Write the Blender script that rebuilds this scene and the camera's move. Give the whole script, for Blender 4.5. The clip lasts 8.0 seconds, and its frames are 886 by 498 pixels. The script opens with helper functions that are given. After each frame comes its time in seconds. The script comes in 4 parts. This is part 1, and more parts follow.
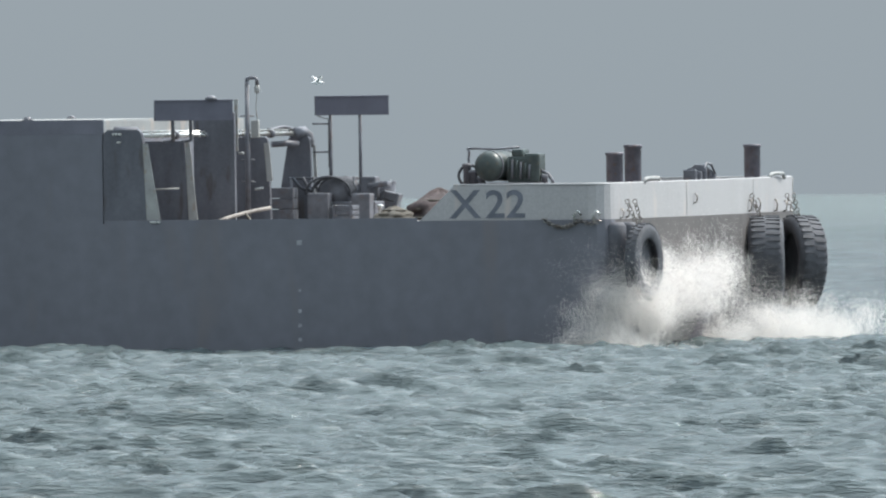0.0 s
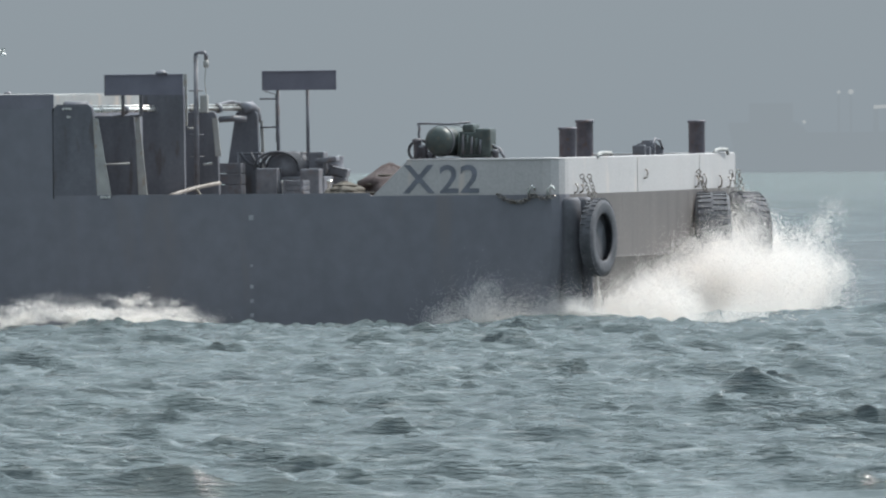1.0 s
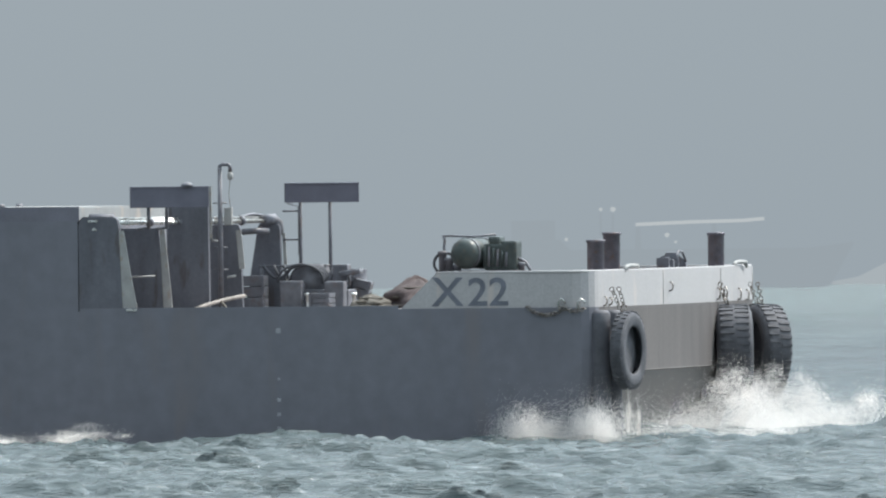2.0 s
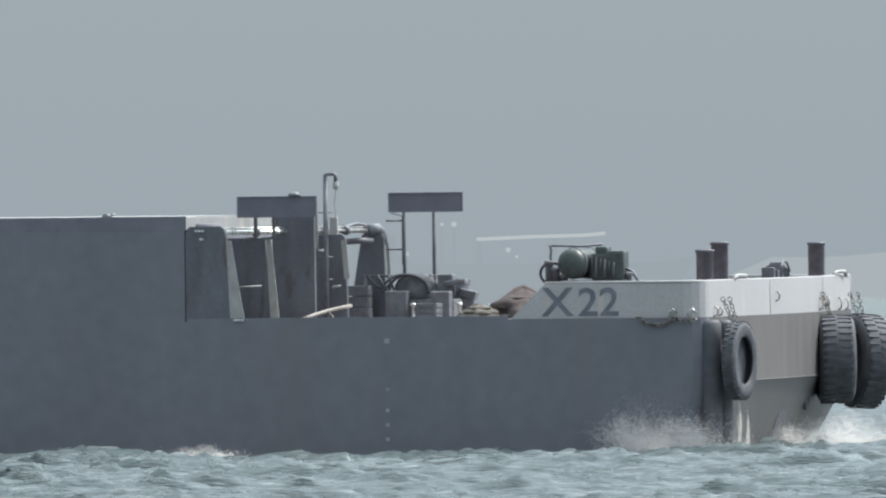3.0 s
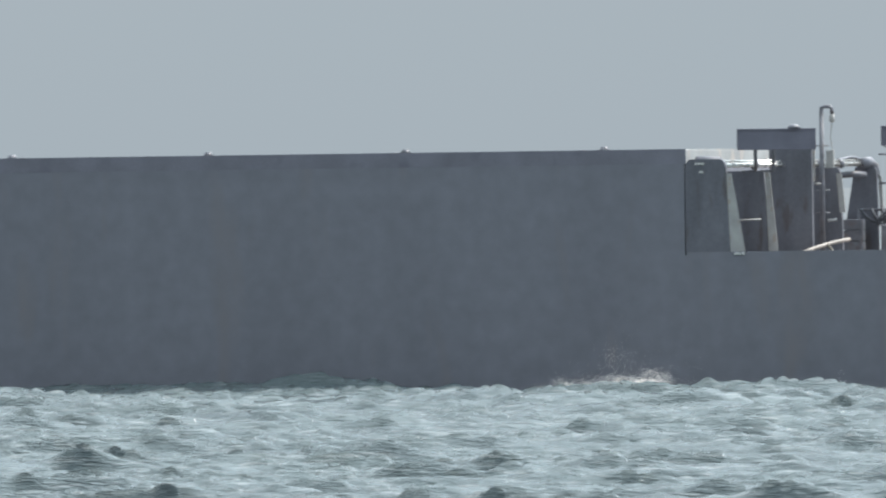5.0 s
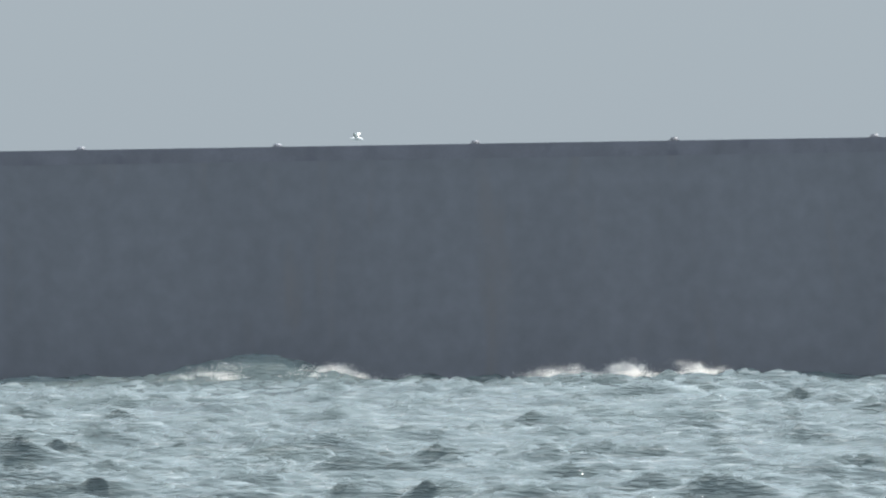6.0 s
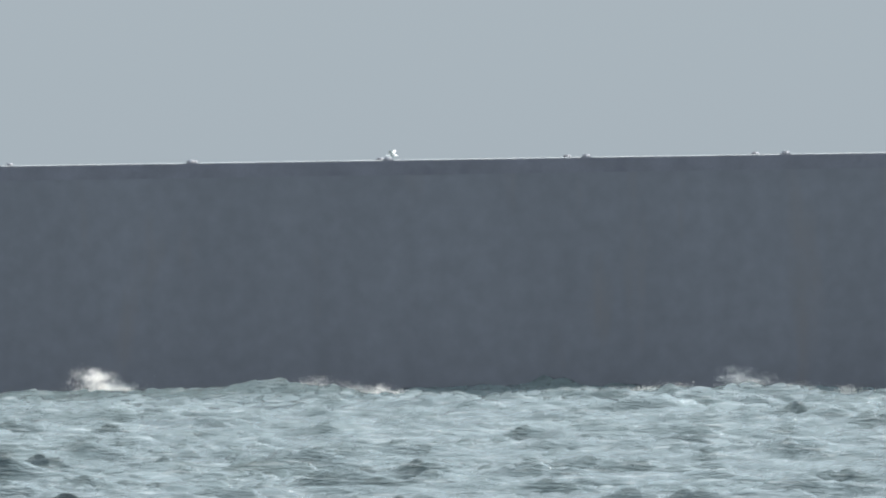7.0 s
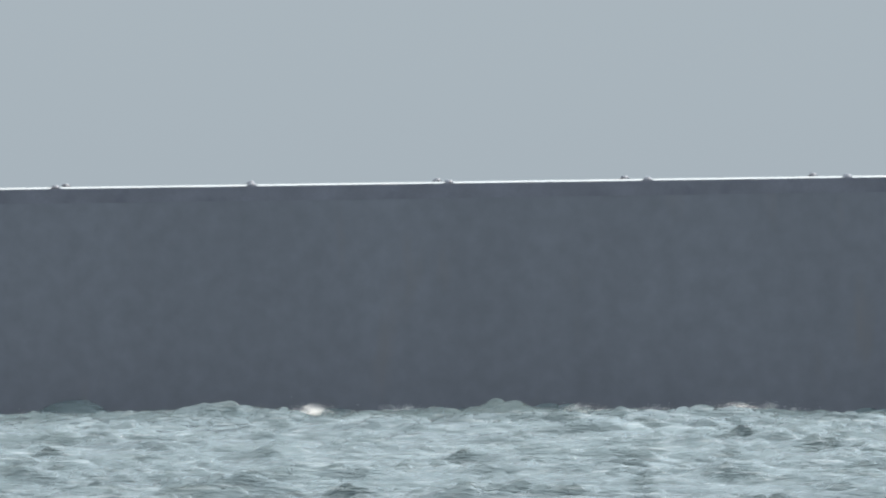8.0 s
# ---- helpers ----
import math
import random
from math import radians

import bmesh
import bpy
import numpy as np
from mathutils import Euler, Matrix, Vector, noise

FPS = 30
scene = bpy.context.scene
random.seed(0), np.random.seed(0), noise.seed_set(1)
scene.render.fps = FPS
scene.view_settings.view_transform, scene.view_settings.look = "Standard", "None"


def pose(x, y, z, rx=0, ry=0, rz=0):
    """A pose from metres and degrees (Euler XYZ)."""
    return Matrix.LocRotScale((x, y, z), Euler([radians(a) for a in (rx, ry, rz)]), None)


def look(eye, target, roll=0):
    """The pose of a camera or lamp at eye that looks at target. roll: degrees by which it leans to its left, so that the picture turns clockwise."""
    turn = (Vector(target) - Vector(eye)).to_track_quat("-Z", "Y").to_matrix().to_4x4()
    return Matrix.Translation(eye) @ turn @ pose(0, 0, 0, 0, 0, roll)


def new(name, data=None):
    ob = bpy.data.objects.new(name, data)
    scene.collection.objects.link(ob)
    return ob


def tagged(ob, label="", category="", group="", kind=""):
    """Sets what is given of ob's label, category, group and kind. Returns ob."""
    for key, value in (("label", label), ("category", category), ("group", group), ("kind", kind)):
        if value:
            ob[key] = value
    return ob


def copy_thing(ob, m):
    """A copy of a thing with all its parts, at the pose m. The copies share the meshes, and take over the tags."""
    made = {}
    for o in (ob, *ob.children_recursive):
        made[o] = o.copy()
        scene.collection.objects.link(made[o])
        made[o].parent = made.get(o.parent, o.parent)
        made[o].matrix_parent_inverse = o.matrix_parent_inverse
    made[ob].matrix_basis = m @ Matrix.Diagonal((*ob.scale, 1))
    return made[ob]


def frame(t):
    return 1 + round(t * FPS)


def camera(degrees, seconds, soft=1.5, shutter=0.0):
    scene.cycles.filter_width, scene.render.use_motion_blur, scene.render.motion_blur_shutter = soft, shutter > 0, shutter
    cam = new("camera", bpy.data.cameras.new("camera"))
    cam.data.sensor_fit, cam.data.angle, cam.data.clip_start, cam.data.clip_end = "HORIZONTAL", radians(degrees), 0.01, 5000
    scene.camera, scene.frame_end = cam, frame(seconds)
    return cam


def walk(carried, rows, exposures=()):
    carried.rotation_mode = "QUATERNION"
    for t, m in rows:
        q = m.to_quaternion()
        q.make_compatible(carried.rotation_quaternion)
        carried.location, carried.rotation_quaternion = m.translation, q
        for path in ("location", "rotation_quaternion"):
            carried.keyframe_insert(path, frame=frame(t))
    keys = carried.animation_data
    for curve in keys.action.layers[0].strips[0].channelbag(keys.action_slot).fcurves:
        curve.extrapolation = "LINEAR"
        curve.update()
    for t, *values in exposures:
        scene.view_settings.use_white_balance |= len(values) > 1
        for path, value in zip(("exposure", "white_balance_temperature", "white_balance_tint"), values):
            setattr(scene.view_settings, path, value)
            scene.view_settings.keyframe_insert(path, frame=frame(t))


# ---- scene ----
EYE = (0.0, 0.0, 3.8)
cam = camera(3.741, 8.0, soft=2.2, shutter=0.15)


def aim(yaw, tilt, roll=-0.55):
    """The camera on its tripod head: yaw to the right, tilt upwards, in degrees."""
    a, b = radians(yaw), radians(tilt)
    return look(EYE, (EYE[0] + 100 * math.sin(a) * math.cos(b), EYE[1] + 100 * math.cos(a) * math.cos(b), EYE[2] + 100 * math.sin(b)), roll)


PATH = [
    (0.0, -1.6684, -0.2563), (0.5, -0.9839, -0.2871), (1.0, -0.3571, -0.3644), (1.5, 0.1404, -0.0980),
    (2.8, 1.2558, 0.1889), (3.0, 1.3240, 0.1785), (3.5, 1.5490, 0.1014), (4.0, 1.4293, -0.0394),
    (4.5, 1.4515, -0.1093), (4.7, 1.5100, -0.0947), (5.8, 1.3601, -0.1199), (6.0, 1.4843, -0.1330),
    (6.5, 1.4304, -0.1026), (7.0, 1.3145, -0.0777), (7.5, 1.3450, -0.0281), (8.0, 1.3557, 0.0142)]
walk(cam, [(t, aim(yaw, tilt)) for t, yaw, tilt in PATH],
     exposures=[(0.0, 0.38), (0.5, 0.26), (1.0, 0.2), (1.5, 0.36), (3.0, 0.47), (3.5, 0.46), (4.5, 0.66), (6.0, 0.68), (8.0, 0.68)])

# ---- daylight: a high hazy sun, a little beyond the barge and off its bow ----
SUN = Vector((0.47, 0.27, 0.84)).normalized()
world = bpy.data.worlds.new("hazy_sky")
scene.world = world
world.use_nodes = True
wn, wl = world.node_tree.nodes, world.node_tree.links
wn.clear()
sky = wn.new("ShaderNodeTexSky")
sky.sky_type, sky.sun_disc = "NISHITA", False
sky.sun_elevation, sky.sun_rotation = math.asin(SUN.z), math.atan2(SUN.x, SUN.y)
sky.air_density, sky.dust_density, sky.ozone_density, sky.altitude = 1.0, 1.5, 1.0, 0.0
hazed = wn.new("ShaderNodeHueSaturation")
hazed.inputs["Saturation"].default_value = 0.5
# a thin even veil of cloud, brighter overhead than at the horizon
wco, wsep, wup = wn.new("ShaderNodeTexCoord"), wn.new("ShaderNodeSeparateXYZ"), wn.new("ShaderNodeMapRange")
wl.new(wco.outputs["Generated"], wsep.inputs[0])
wl.new(wsep.outputs["Z"], wup.inputs[0])
wup.interpolation_type = "SMOOTHSTEP"
wup.inputs[1].default_value, wup.inputs[2].default_value = 0.0, 0.6
wup.inputs[3].default_value, wup.inputs[4].default_value = 3.15, 6.6
veil = wn.new("ShaderNodeVectorMath")
veil.operation = "SCALE"
veil.inputs[0].default_value = (0.85, 1.0, 1.12)
# the wide bright glare of haze round the sun
wdot, wglare, wsum = wn.new("ShaderNodeVectorMath"), wn.new("ShaderNodeMapRange"), wn.new("ShaderNodeMath")
wdot.operation = "DOT_PRODUCT"
wdot.inputs[1].default_value = SUN
wl.new(wco.outputs["Generated"], wdot.inputs[0])
wl.new(wdot.outputs["Value"], wglare.inputs[0])
wglare.interpolation_type = "SMOOTHSTEP"
wglare.inputs[1].default_value, wglare.inputs[2].default_value = 0.45, 1.0
wglare.inputs[3].default_value, wglare.inputs[4].default_value = 0.0, 20.0
wl.new(wup.outputs[0], wsum.inputs[0]), wl.new(wglare.outputs[0], wsum.inputs[1])
wl.new(wsum.outputs[0], veil.inputs["Scale"])
cloud = wn.new("ShaderNodeMix")
cloud.data_type = "RGBA"
cloud.inputs["Factor"].default_value = 0.93
bg = wn.new("ShaderNodeBackground")
bg.inputs["Strength"].default_value = 0.09
wout = wn.new("ShaderNodeOutputWorld")
wl.new(sky.outputs[0], hazed.inputs["Color"])
wl.new(hazed.outputs[0], cloud.inputs["A"])
wl.new(veil.outputs[0], cloud.inputs["B"])
wl.new(cloud.outputs["Result"], bg.inputs[0])
wl.new(bg.outputs[0], wout.inputs[0])
sun = new("sun", bpy.data.lights.new("sun", "SUN"))
sun.data.energy, sun.data.angle, sun.data.color = 3.6, radians(0.6), (1.0, 0.94, 0.86)
sun.matrix_world = look((SUN * 200)[:], (0, 0, 0))


# ---- materials ----
def mat(name, base, rough=0.6, metal=0.0, scale=3.0, vary=0.25, fine=40.0, bump=0.15, stain=None, amount=0.0, spec=0.4, streak=1.0):
    """Paint or metal with broad and fine variation, stains of another colour and a light relief."""
    m = bpy.data.materials.new(name)
    m.use_nodes = True
    n, l = m.node_tree.nodes, m.node_tree.links
    p = n["Principled BSDF"]
    p.inputs["Metallic"].default_value = metal
    p.inputs["Specular IOR Level"].default_value = spec
    co = n.new("ShaderNodeTexCoord")
    mp = n.new("ShaderNodeMapping")
    mp.inputs["Scale"].default_value = (1.0, 1.0, streak)
    l.new(co.outputs["Object"], mp.inputs[0])
    big, small = n.new("ShaderNodeTexNoise"), n.new("ShaderNodeTexNoise")
    big.inputs["Scale"].default_value, big.inputs["Detail"].default_value = scale, 6
    small.inputs["Scale"].default_value, small.inputs["Detail"].default_value = fine, 4
    l.new(mp.outputs[0], big.inputs["Vector"])
    l.new(co.outputs["Object"], small.inputs["Vector"])
    ramp = n.new("ShaderNodeMapRange")
    ramp.inputs[1].default_value, ramp.inputs[2].default_value = 0.3, 0.7
    ramp.inputs[3].default_value, ramp.inputs[4].default_value = 1 - vary, 1 + vary
    l.new(big.outputs[0], ramp.inputs[0])
    grain = n.new("ShaderNodeMapRange")
    grain.inputs[3].default_value, grain.inputs[4].default_value = 0.8, 1.2
    l.new(small.outputs[0], grain.inputs[0])
    mul = n.new("ShaderNodeMath")
    mul.operation = "MULTIPLY"
    l.new(ramp.outputs[0], mul.inputs[0]), l.new(grain.outputs[0], mul.inputs[1])
    col = n.new("ShaderNodeVectorMath")
    col.operation = "SCALE"
    col.inputs[0].default_value = base
    l.new(mul.outputs[0], col.inputs["Scale"])
    last = col.outputs[0]
    if stain:
        spot = n.new("ShaderNodeTexNoise")
        spot.inputs["Scale"].default_value, spot.inputs["Detail"].default_value = scale * 1.7, 8
        l.new(mp.outputs[0], spot.inputs["Vector"])
        cut = n.new("ShaderNodeMapRange")
        cut.inputs[1].default_value, cut.inputs[2].default_value = 0.62 - 0.3 * amount, 0.75 - 0.2 * amount
        l.new(spot.outputs[0], cut.inputs[0])
        mix = n.new("ShaderNodeMix")
        mix.data_type = "RGBA"
        mix.inputs["B"].default_value = (*stain, 1)
        l.new(cut.outputs[0], mix.inputs["Factor"]), l.new(last, mix.inputs["A"])
        last = mix.outputs["Result"]
    l.new(last, p.inputs["Base Color"])
    rr = n.new("ShaderNodeMapRange")
    rr.inputs[3].default_value, rr.inputs[4].default_value = max(rough - 0.12, 0.04), min(rough + 0.12, 1)
    l.new(big.outputs[0], rr.inputs[0]), l.new(rr.outputs[0], p.inputs["Roughness"])
    bp = n.new("ShaderNodeBump")
    bp.inputs["Strength"].default_value, bp.inputs["Distance"].default_value = bump, 0.02
    l.new(small.outputs[0], bp.inputs["Height"]), l.new(bp.outputs[0], p.inputs["Normal"])
    return m


HULL = mat("blue_black_hull_paint", (0.166, 0.17, 0.195), 0.6, scale=0.6, vary=0.06, fine=2.5, bump=0.04, stain=(0.175, 0.168, 0.18), amount=0.12, streak=0.2)
BOW = mat("streaked_grey_bow_paint", (0.122, 0.112, 0.108), 0.6, scale=1.1, vary=0.25, fine=14, stain=(0.09, 0.082, 0.08), amount=0.3, streak=0.15)
# a darker bow paint: the forefoot's shade is put into the colour
UNDER = mat("shaded_forefoot_paint", (0.105, 0.098, 0.095), 0.5, scale=1.2, vary=0.25, fine=14, stain=(0.09, 0.085, 0.09), amount=0.3, streak=0.3)
WHITE = mat("weathered_white_paint", (0.41, 0.4, 0.402), 0.5, scale=1.5, vary=0.06, fine=20, stain=(0.5, 0.45, 0.42), amount=0.1, streak=0.2)
MARK = mat("dark_letter_paint", (0.15, 0.16, 0.19), 0.6)
DECK = mat("deck_steel_paint", (0.16, 0.15, 0.15), 0.5, scale=1.5, stain=(0.25, 0.16, 0.1), amount=0.3)
COVER = mat("pale_hatch_steel", (0.27, 0.28, 0.28), 0.75, scale=1.0, vary=0.15, stain=(0.4, 0.34, 0.3), amount=0.2)
EDGE = mat("slate_cover_edge_paint", (0.16, 0.16, 0.19), 0.5, scale=1.2, vary=0.15, stain=(0.13, 0.13, 0.16), amount=0.2)
COAM = mat("slate_coaming_paint", (0.16, 0.164, 0.19), 0.6, scale=0.5, vary=0.1, fine=7, stain=(0.165, 0.155, 0.17), amount=0.15, streak=0.4)
RUBBER = mat("worn_black_rubber", (0.078, 0.08, 0.09), 0.7, scale=4, vary=0.3, fine=30, bump=0.4)
HULLRUB = mat("scuffed_slate_rubber", (0.1, 0.102, 0.116), 0.65, scale=3, vary=0.25, fine=20, bump=0.3)
STEEL = mat("galvanised_steel", (0.6, 0.6, 0.58), 0.28, 0.85, scale=5, vary=0.2, stain=(0.35, 0.25, 0.18), amount=0.15)
CHAIN = mat("rusty_worn_chain", (0.3, 0.28, 0.26), 0.35, 0.6, scale=6, vary=0.3, stain=(0.12, 0.09, 0.07), amount=0.5)
DARK = mat("dark_machinery_paint", (0.145, 0.148, 0.166), 0.45, scale=3, vary=0.3, stain=(0.14, 0.12, 0.12), amount=0.25)
BOARD = mat("slate_blue_board_paint", (0.12, 0.12, 0.15), 0.5, scale=2, vary=0.15)
SOOT = mat("sooty_trestle_paint", (0.122, 0.125, 0.144), 0.6, scale=2.5, vary=0.2, fine=15, stain=(0.09, 0.08, 0.08), amount=0.15, streak=0.3)
MARKS = mat("faded_grey_mark_paint", (0.32, 0.33, 0.35), 0.6)
PALEPOST = mat("pale_grey_post_paint", (0.33, 0.33, 0.32), 0.5, scale=3, vary=0.15, stain=(0.3, 0.25, 0.2), amount=0.2)
GREEN = mat("faded_green_machine_paint", (0.06, 0.076, 0.073), 0.4, scale=4, vary=0.3, stain=(0.1, 0.09, 0.07), amount=0.2)
BROWN = mat("reddish_brown_tarpaulin", (0.075, 0.056, 0.055), 0.8, scale=3, vary=0.35, bump=0.5)
ROPE = mat("tan_fibre_rope", (0.13, 0.118, 0.1), 0.9, scale=8, vary=0.3, bump=0.5)
WOOD = mat("bleached_timber", (0.27, 0.24, 0.215), 0.7, scale=4, vary=0.25)
BITT = mat("black_bollard_paint", (0.13, 0.12, 0.14), 0.5, scale=5, vary=0.25, stain=(0.14, 0.1, 0.09), amount=0.2)


# ---- mesh tools ----
def finish(bm, smooth=False):
    bmesh.ops.recalc_face_normals(bm, faces=bm.faces)
    for f in bm.faces:
        f.smooth = smooth
    return bm


def part(name, bm, material, parent=None, label=""):
    me = bpy.data.meshes.new(name)
    bm.to_mesh(me)
    bm.free()
    me.materials.append(material)
    ob = new(name, me)
    ob.parent = parent
    return tagged(ob, label)


def box(bm, x0, y0, z0, x1, y1, z1, bevel=0.0, m=None):
    r = bmesh.ops.create_cube(bm, size=1.0)
    vs = r["verts"]
    for v in vs:
        v.co = Vector((x0 + (v.co.x + 0.5) * (x1 - x0), y0 + (v.co.y + 0.5) * (y1 - y0), z0 + (v.co.z + 0.5) * (z1 - z0)))
    if bevel:
        es = list({e for v in vs for e in v.link_edges})
        vs = list({v for f in bmesh.ops.bevel(bm, geom=es, offset=bevel, segments=2, affect="EDGES", profile=0.6)["faces"] for v in f.verts} | {v for v in vs if v.is_valid})
    if m:
        bmesh.ops.transform(bm, matrix=m, verts=vs)
    return bm


def rings(bm, loops, closed=True, caps=True):
    """Skin a row of loops of equal length."""
    made = [[bm.verts.new(p) for p in lp] for lp in loops]
    k = len(made[0])
    for a, b in zip(made, made[1:]):
        for i in range(k if closed else k - 1):
            j = (i + 1) % k
            bm.faces.new((a[i], a[j], b[j], b[i]))
    if caps:
        bm.faces.new(made[0])
        bm.faces.new(made[-1])
    return bm


def rod(bm, a, b, r0, r1=None, sides=12):
    a, b = Vector(a), Vector(b)
    r1 = r0 if r1 is None else r1
    d = (b - a).normalized()
    u = d.orthogonal().normalized()
    w = d.cross(u)
    ring = [(u * math.cos(t) + w * math.sin(t)) for t in (2 * math.pi * i / sides for i in range(sides))]
    return rings(bm, [[a + q * r0 for q in ring], [b + q * r1 for q in ring]])


def hose(bm, pts, r, sides=8):
    """A round tube along a line of points."""
    pts = [Vector(p) for p in pts]
    loops, u = [], None
    for i, p in enumerate(pts):
        d = (pts[min(i + 1, len(pts) - 1)] - pts[max(i - 1, 0)]).normalized()
        u = d.orthogonal().normalized() if u is None else (u - d * u.dot(d)).normalized()
        w = d.cross(u)
        loops.append([p + (u * math.cos(t) + w * math.sin(t)) * r for t in (2 * math.pi * k / sides for k in range(sides))])
    return rings(bm, loops)


def lathe(bm, profile, sides=24, m=None, closed=False):
    """Turn a profile of (radius, height) round z."""
    prof = list(profile) + ([profile[0]] if closed else [])
    loops = [[Vector((r * math.cos(t), r * math.sin(t), z)) for t in (2 * math.pi * k / sides for k in range(sides))] for r, z in prof]
    if m:
        loops = [[m @ p for p in lp] for lp in loops]
    return rings(bm, loops, caps=not closed)


def prism(bm, outline, y0, y1):
    """A plate from an outline in x and z, between two y."""
    return rings(bm, [[(x, y0, z) for x, z in outline], [(x, y1, z) for x, z in outline]])


def BM():
    return bmesh.new()


aboard = []


def thing(name, x, y, z, label, category, group="", rx=0, ry=0, rz=0):
    """An Empty that carries the parts of a thing on the barge, at its place in the barge's space."""
    ob = tagged(new(name), label, category, group)
    aboard.append((ob, pose(x, y, z, rx, ry, rz)))
    return ob


# ---- the sea: one sheet of wind waves that travels before the wind ----
SEA_V = Vector((-0.9, -1.5, 0))


# broad swell along the barge's side: x, y, half length, half breadth, height
SWELLS = [(12.0, 311.0, 9.0, 4.0, 0.15)]


def sea():
    rng = np.random.default_rng(7)
    fan = np.linspace(-1.0, 1.0, 620)
    skirt = np.cumsum(0.004 * 1.32 ** np.arange(26))
    us = np.concatenate([(-1.0 - skirt)[::-1], fan, 1.0 + skirt])
    ys = [-1500, -600, -200, -50, 60, 100, 130]
    y, d = 152.0, 0.11
    while y < 4990:
        ys.append(y)
        d *= 1.0007 if y < 318 else 1.022
        y += d
    ys.append(4995.0)
    ys = np.array(ys)
    reach = np.maximum(15.0 + (ys - 158.0) * 0.064, 12.0)
    Y = np.repeat(ys[:, None], len(us), 1)
    X = 3.2 + reach[:, None] * us[None, :]
    Z, DX, DY = np.zeros_like(X), np.zeros_like(X), np.zeros_like(X)
    step = np.gradient(ys)[:, None]
    wide = np.gradient(us)[None, :] * reach[:, None]
    wind = math.atan2(SEA_V.y, SEA_V.x * 0.35)
    open_sea = np.clip((Y - 350) / 120, 0, 1)
    # (waves, shortest, longest, slope of each, spread of direction)
    for count, short, long, slope, spread in ((50, 0.28, 0.55, 0.07, 0.4), (80, 0.45, 1.5, 0.07, 0.36), (26, 1.5, 9.0, 0.032, 0.42)):
        for i in range(count):
            lam = short * (long / short) ** ((i + rng.random()) / count)
            th = wind + rng.normal(0, spread)
            k = 2 * math.pi / lam
            amp = slope / k * (0.5 + rng.random())
            fade = np.clip(lam / (2.2 * np.maximum(step * abs(math.sin(th)), wide * abs(math.cos(th)))) - 0.4, 0, 1)
            ph = k * math.cos(th) * X + k * math.sin(th) * Y + rng.random() * 6.283
            a = amp * fade
            Z += np.cos(ph) * a
            sn = np.sin(ph) * a
            DX -= sn * math.cos(th)
            DY -= sn * math.sin(th)
    gust = 0.95 + 0.22 * np.sin(X * 0.31 + 0.11 * Y + 1.0) * np.sin(Y * 0.083 + 2.0) + 0.22 * np.sin(X * 0.93 + 1.7 * np.sin(Y * 0.13)) * np.sin(Y * 0.37 + 0.4 * X)
    Z, DX, DY = Z * gust, DX * gust, DY * gust
    # longer seas in the open water beyond the lee of the bank
    for i in range(16):
        lam = 6.0 * (48.0 / 6.0) ** ((i + rng.random()) / 16)
        th = wind + rng.normal(0, 0.3)
        k = 2 * math.pi / lam
        fade = np.clip(lam / (2.2 * np.maximum(step * abs(math.sin(th)), wide * abs(math.cos(th)))) - 0.4, 0, 1)
        Z += open_sea * fade * 0.0075 * lam * np.cos(k * math.cos(th) * X + k * math.sin(th) * Y + rng.random() * 6.283)
    for sx, sy, half, deep, high in SWELLS:
        Z += high * np.exp(-((X - sx) / half) ** 2 - ((Y - sy) / deep) ** 2)
    co = np.stack([X + 0.45 * DX, Y + 0.45 * DY, Z + 0.09], -1).reshape(-1, 3)
    ny, nx = X.shape
    idx = np.arange(ny * nx).reshape(ny, nx)
    quads = np.stack([idx[:-1, :-1], idx[:-1, 1:], idx[1:, 1:], idx[1:, :-1]], -1).reshape(-1, 4)
    me = bpy.data.meshes.new("water")
    me.vertices.add(len(co))
    me.vertices.foreach_set("co", co.ravel().astype(np.float32))
    me.loops.add(quads.size)
    me.loops.foreach_set("vertex_index", quads.ravel().astype(np.int32))
    me.polygons.add(len(quads))
    me.polygons.foreach_set("loop_start", np.arange(0, quads.size, 4, dtype=np.int32))
    me.polygons.foreach_set("use_smooth", np.ones(len(quads), dtype=bool))
    me.update(calc_edges=True)
    m = bpy.data.materials.new("choppy_green_sea")
    m.use_nodes = True
    n, l = m.node_tree.nodes, m.node_tree.links
    p = n["Principled BSDF"]
    p.inputs["IOR"].default_value = 1.33
    p.inputs["Roughness"].default_value = 0.09
    co_ = n.new("ShaderNodeTexCoord")
    mp = n.new("ShaderNodeMapping")
    mp.inputs["Rotation"].default_value = (0, 0, -wind)
    mp.inputs["Scale"].default_value = (1.0, 0.42, 6.5)
    l.new(co_.outputs["Object"], mp.inputs[0])
    tint = n.new("ShaderNodeTexNoise")
    tint.inputs["Scale"].default_value, tint.inputs["Detail"].default_value = 0.35, 4
    l.new(mp.outputs[0], tint.inputs["Vector"])
    mix = n.new("ShaderNodeMix")
    mix.data_type = "RGBA"
    mix.inputs["A"].default_value, mix.inputs["B"].default_value = (0.062, 0.082, 0.087, 1), (0.104, 0.13, 0.13, 1)
    l.new(tint.outputs[0], mix.inputs["Factor"])
    # the water's base colour turns paler and greener far out
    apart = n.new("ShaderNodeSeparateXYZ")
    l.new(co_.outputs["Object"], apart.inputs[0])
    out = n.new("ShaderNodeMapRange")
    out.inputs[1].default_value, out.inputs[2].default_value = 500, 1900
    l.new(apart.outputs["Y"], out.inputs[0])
    far_tint = n.new("ShaderNodeMix")
    far_tint.data_type = "RGBA"
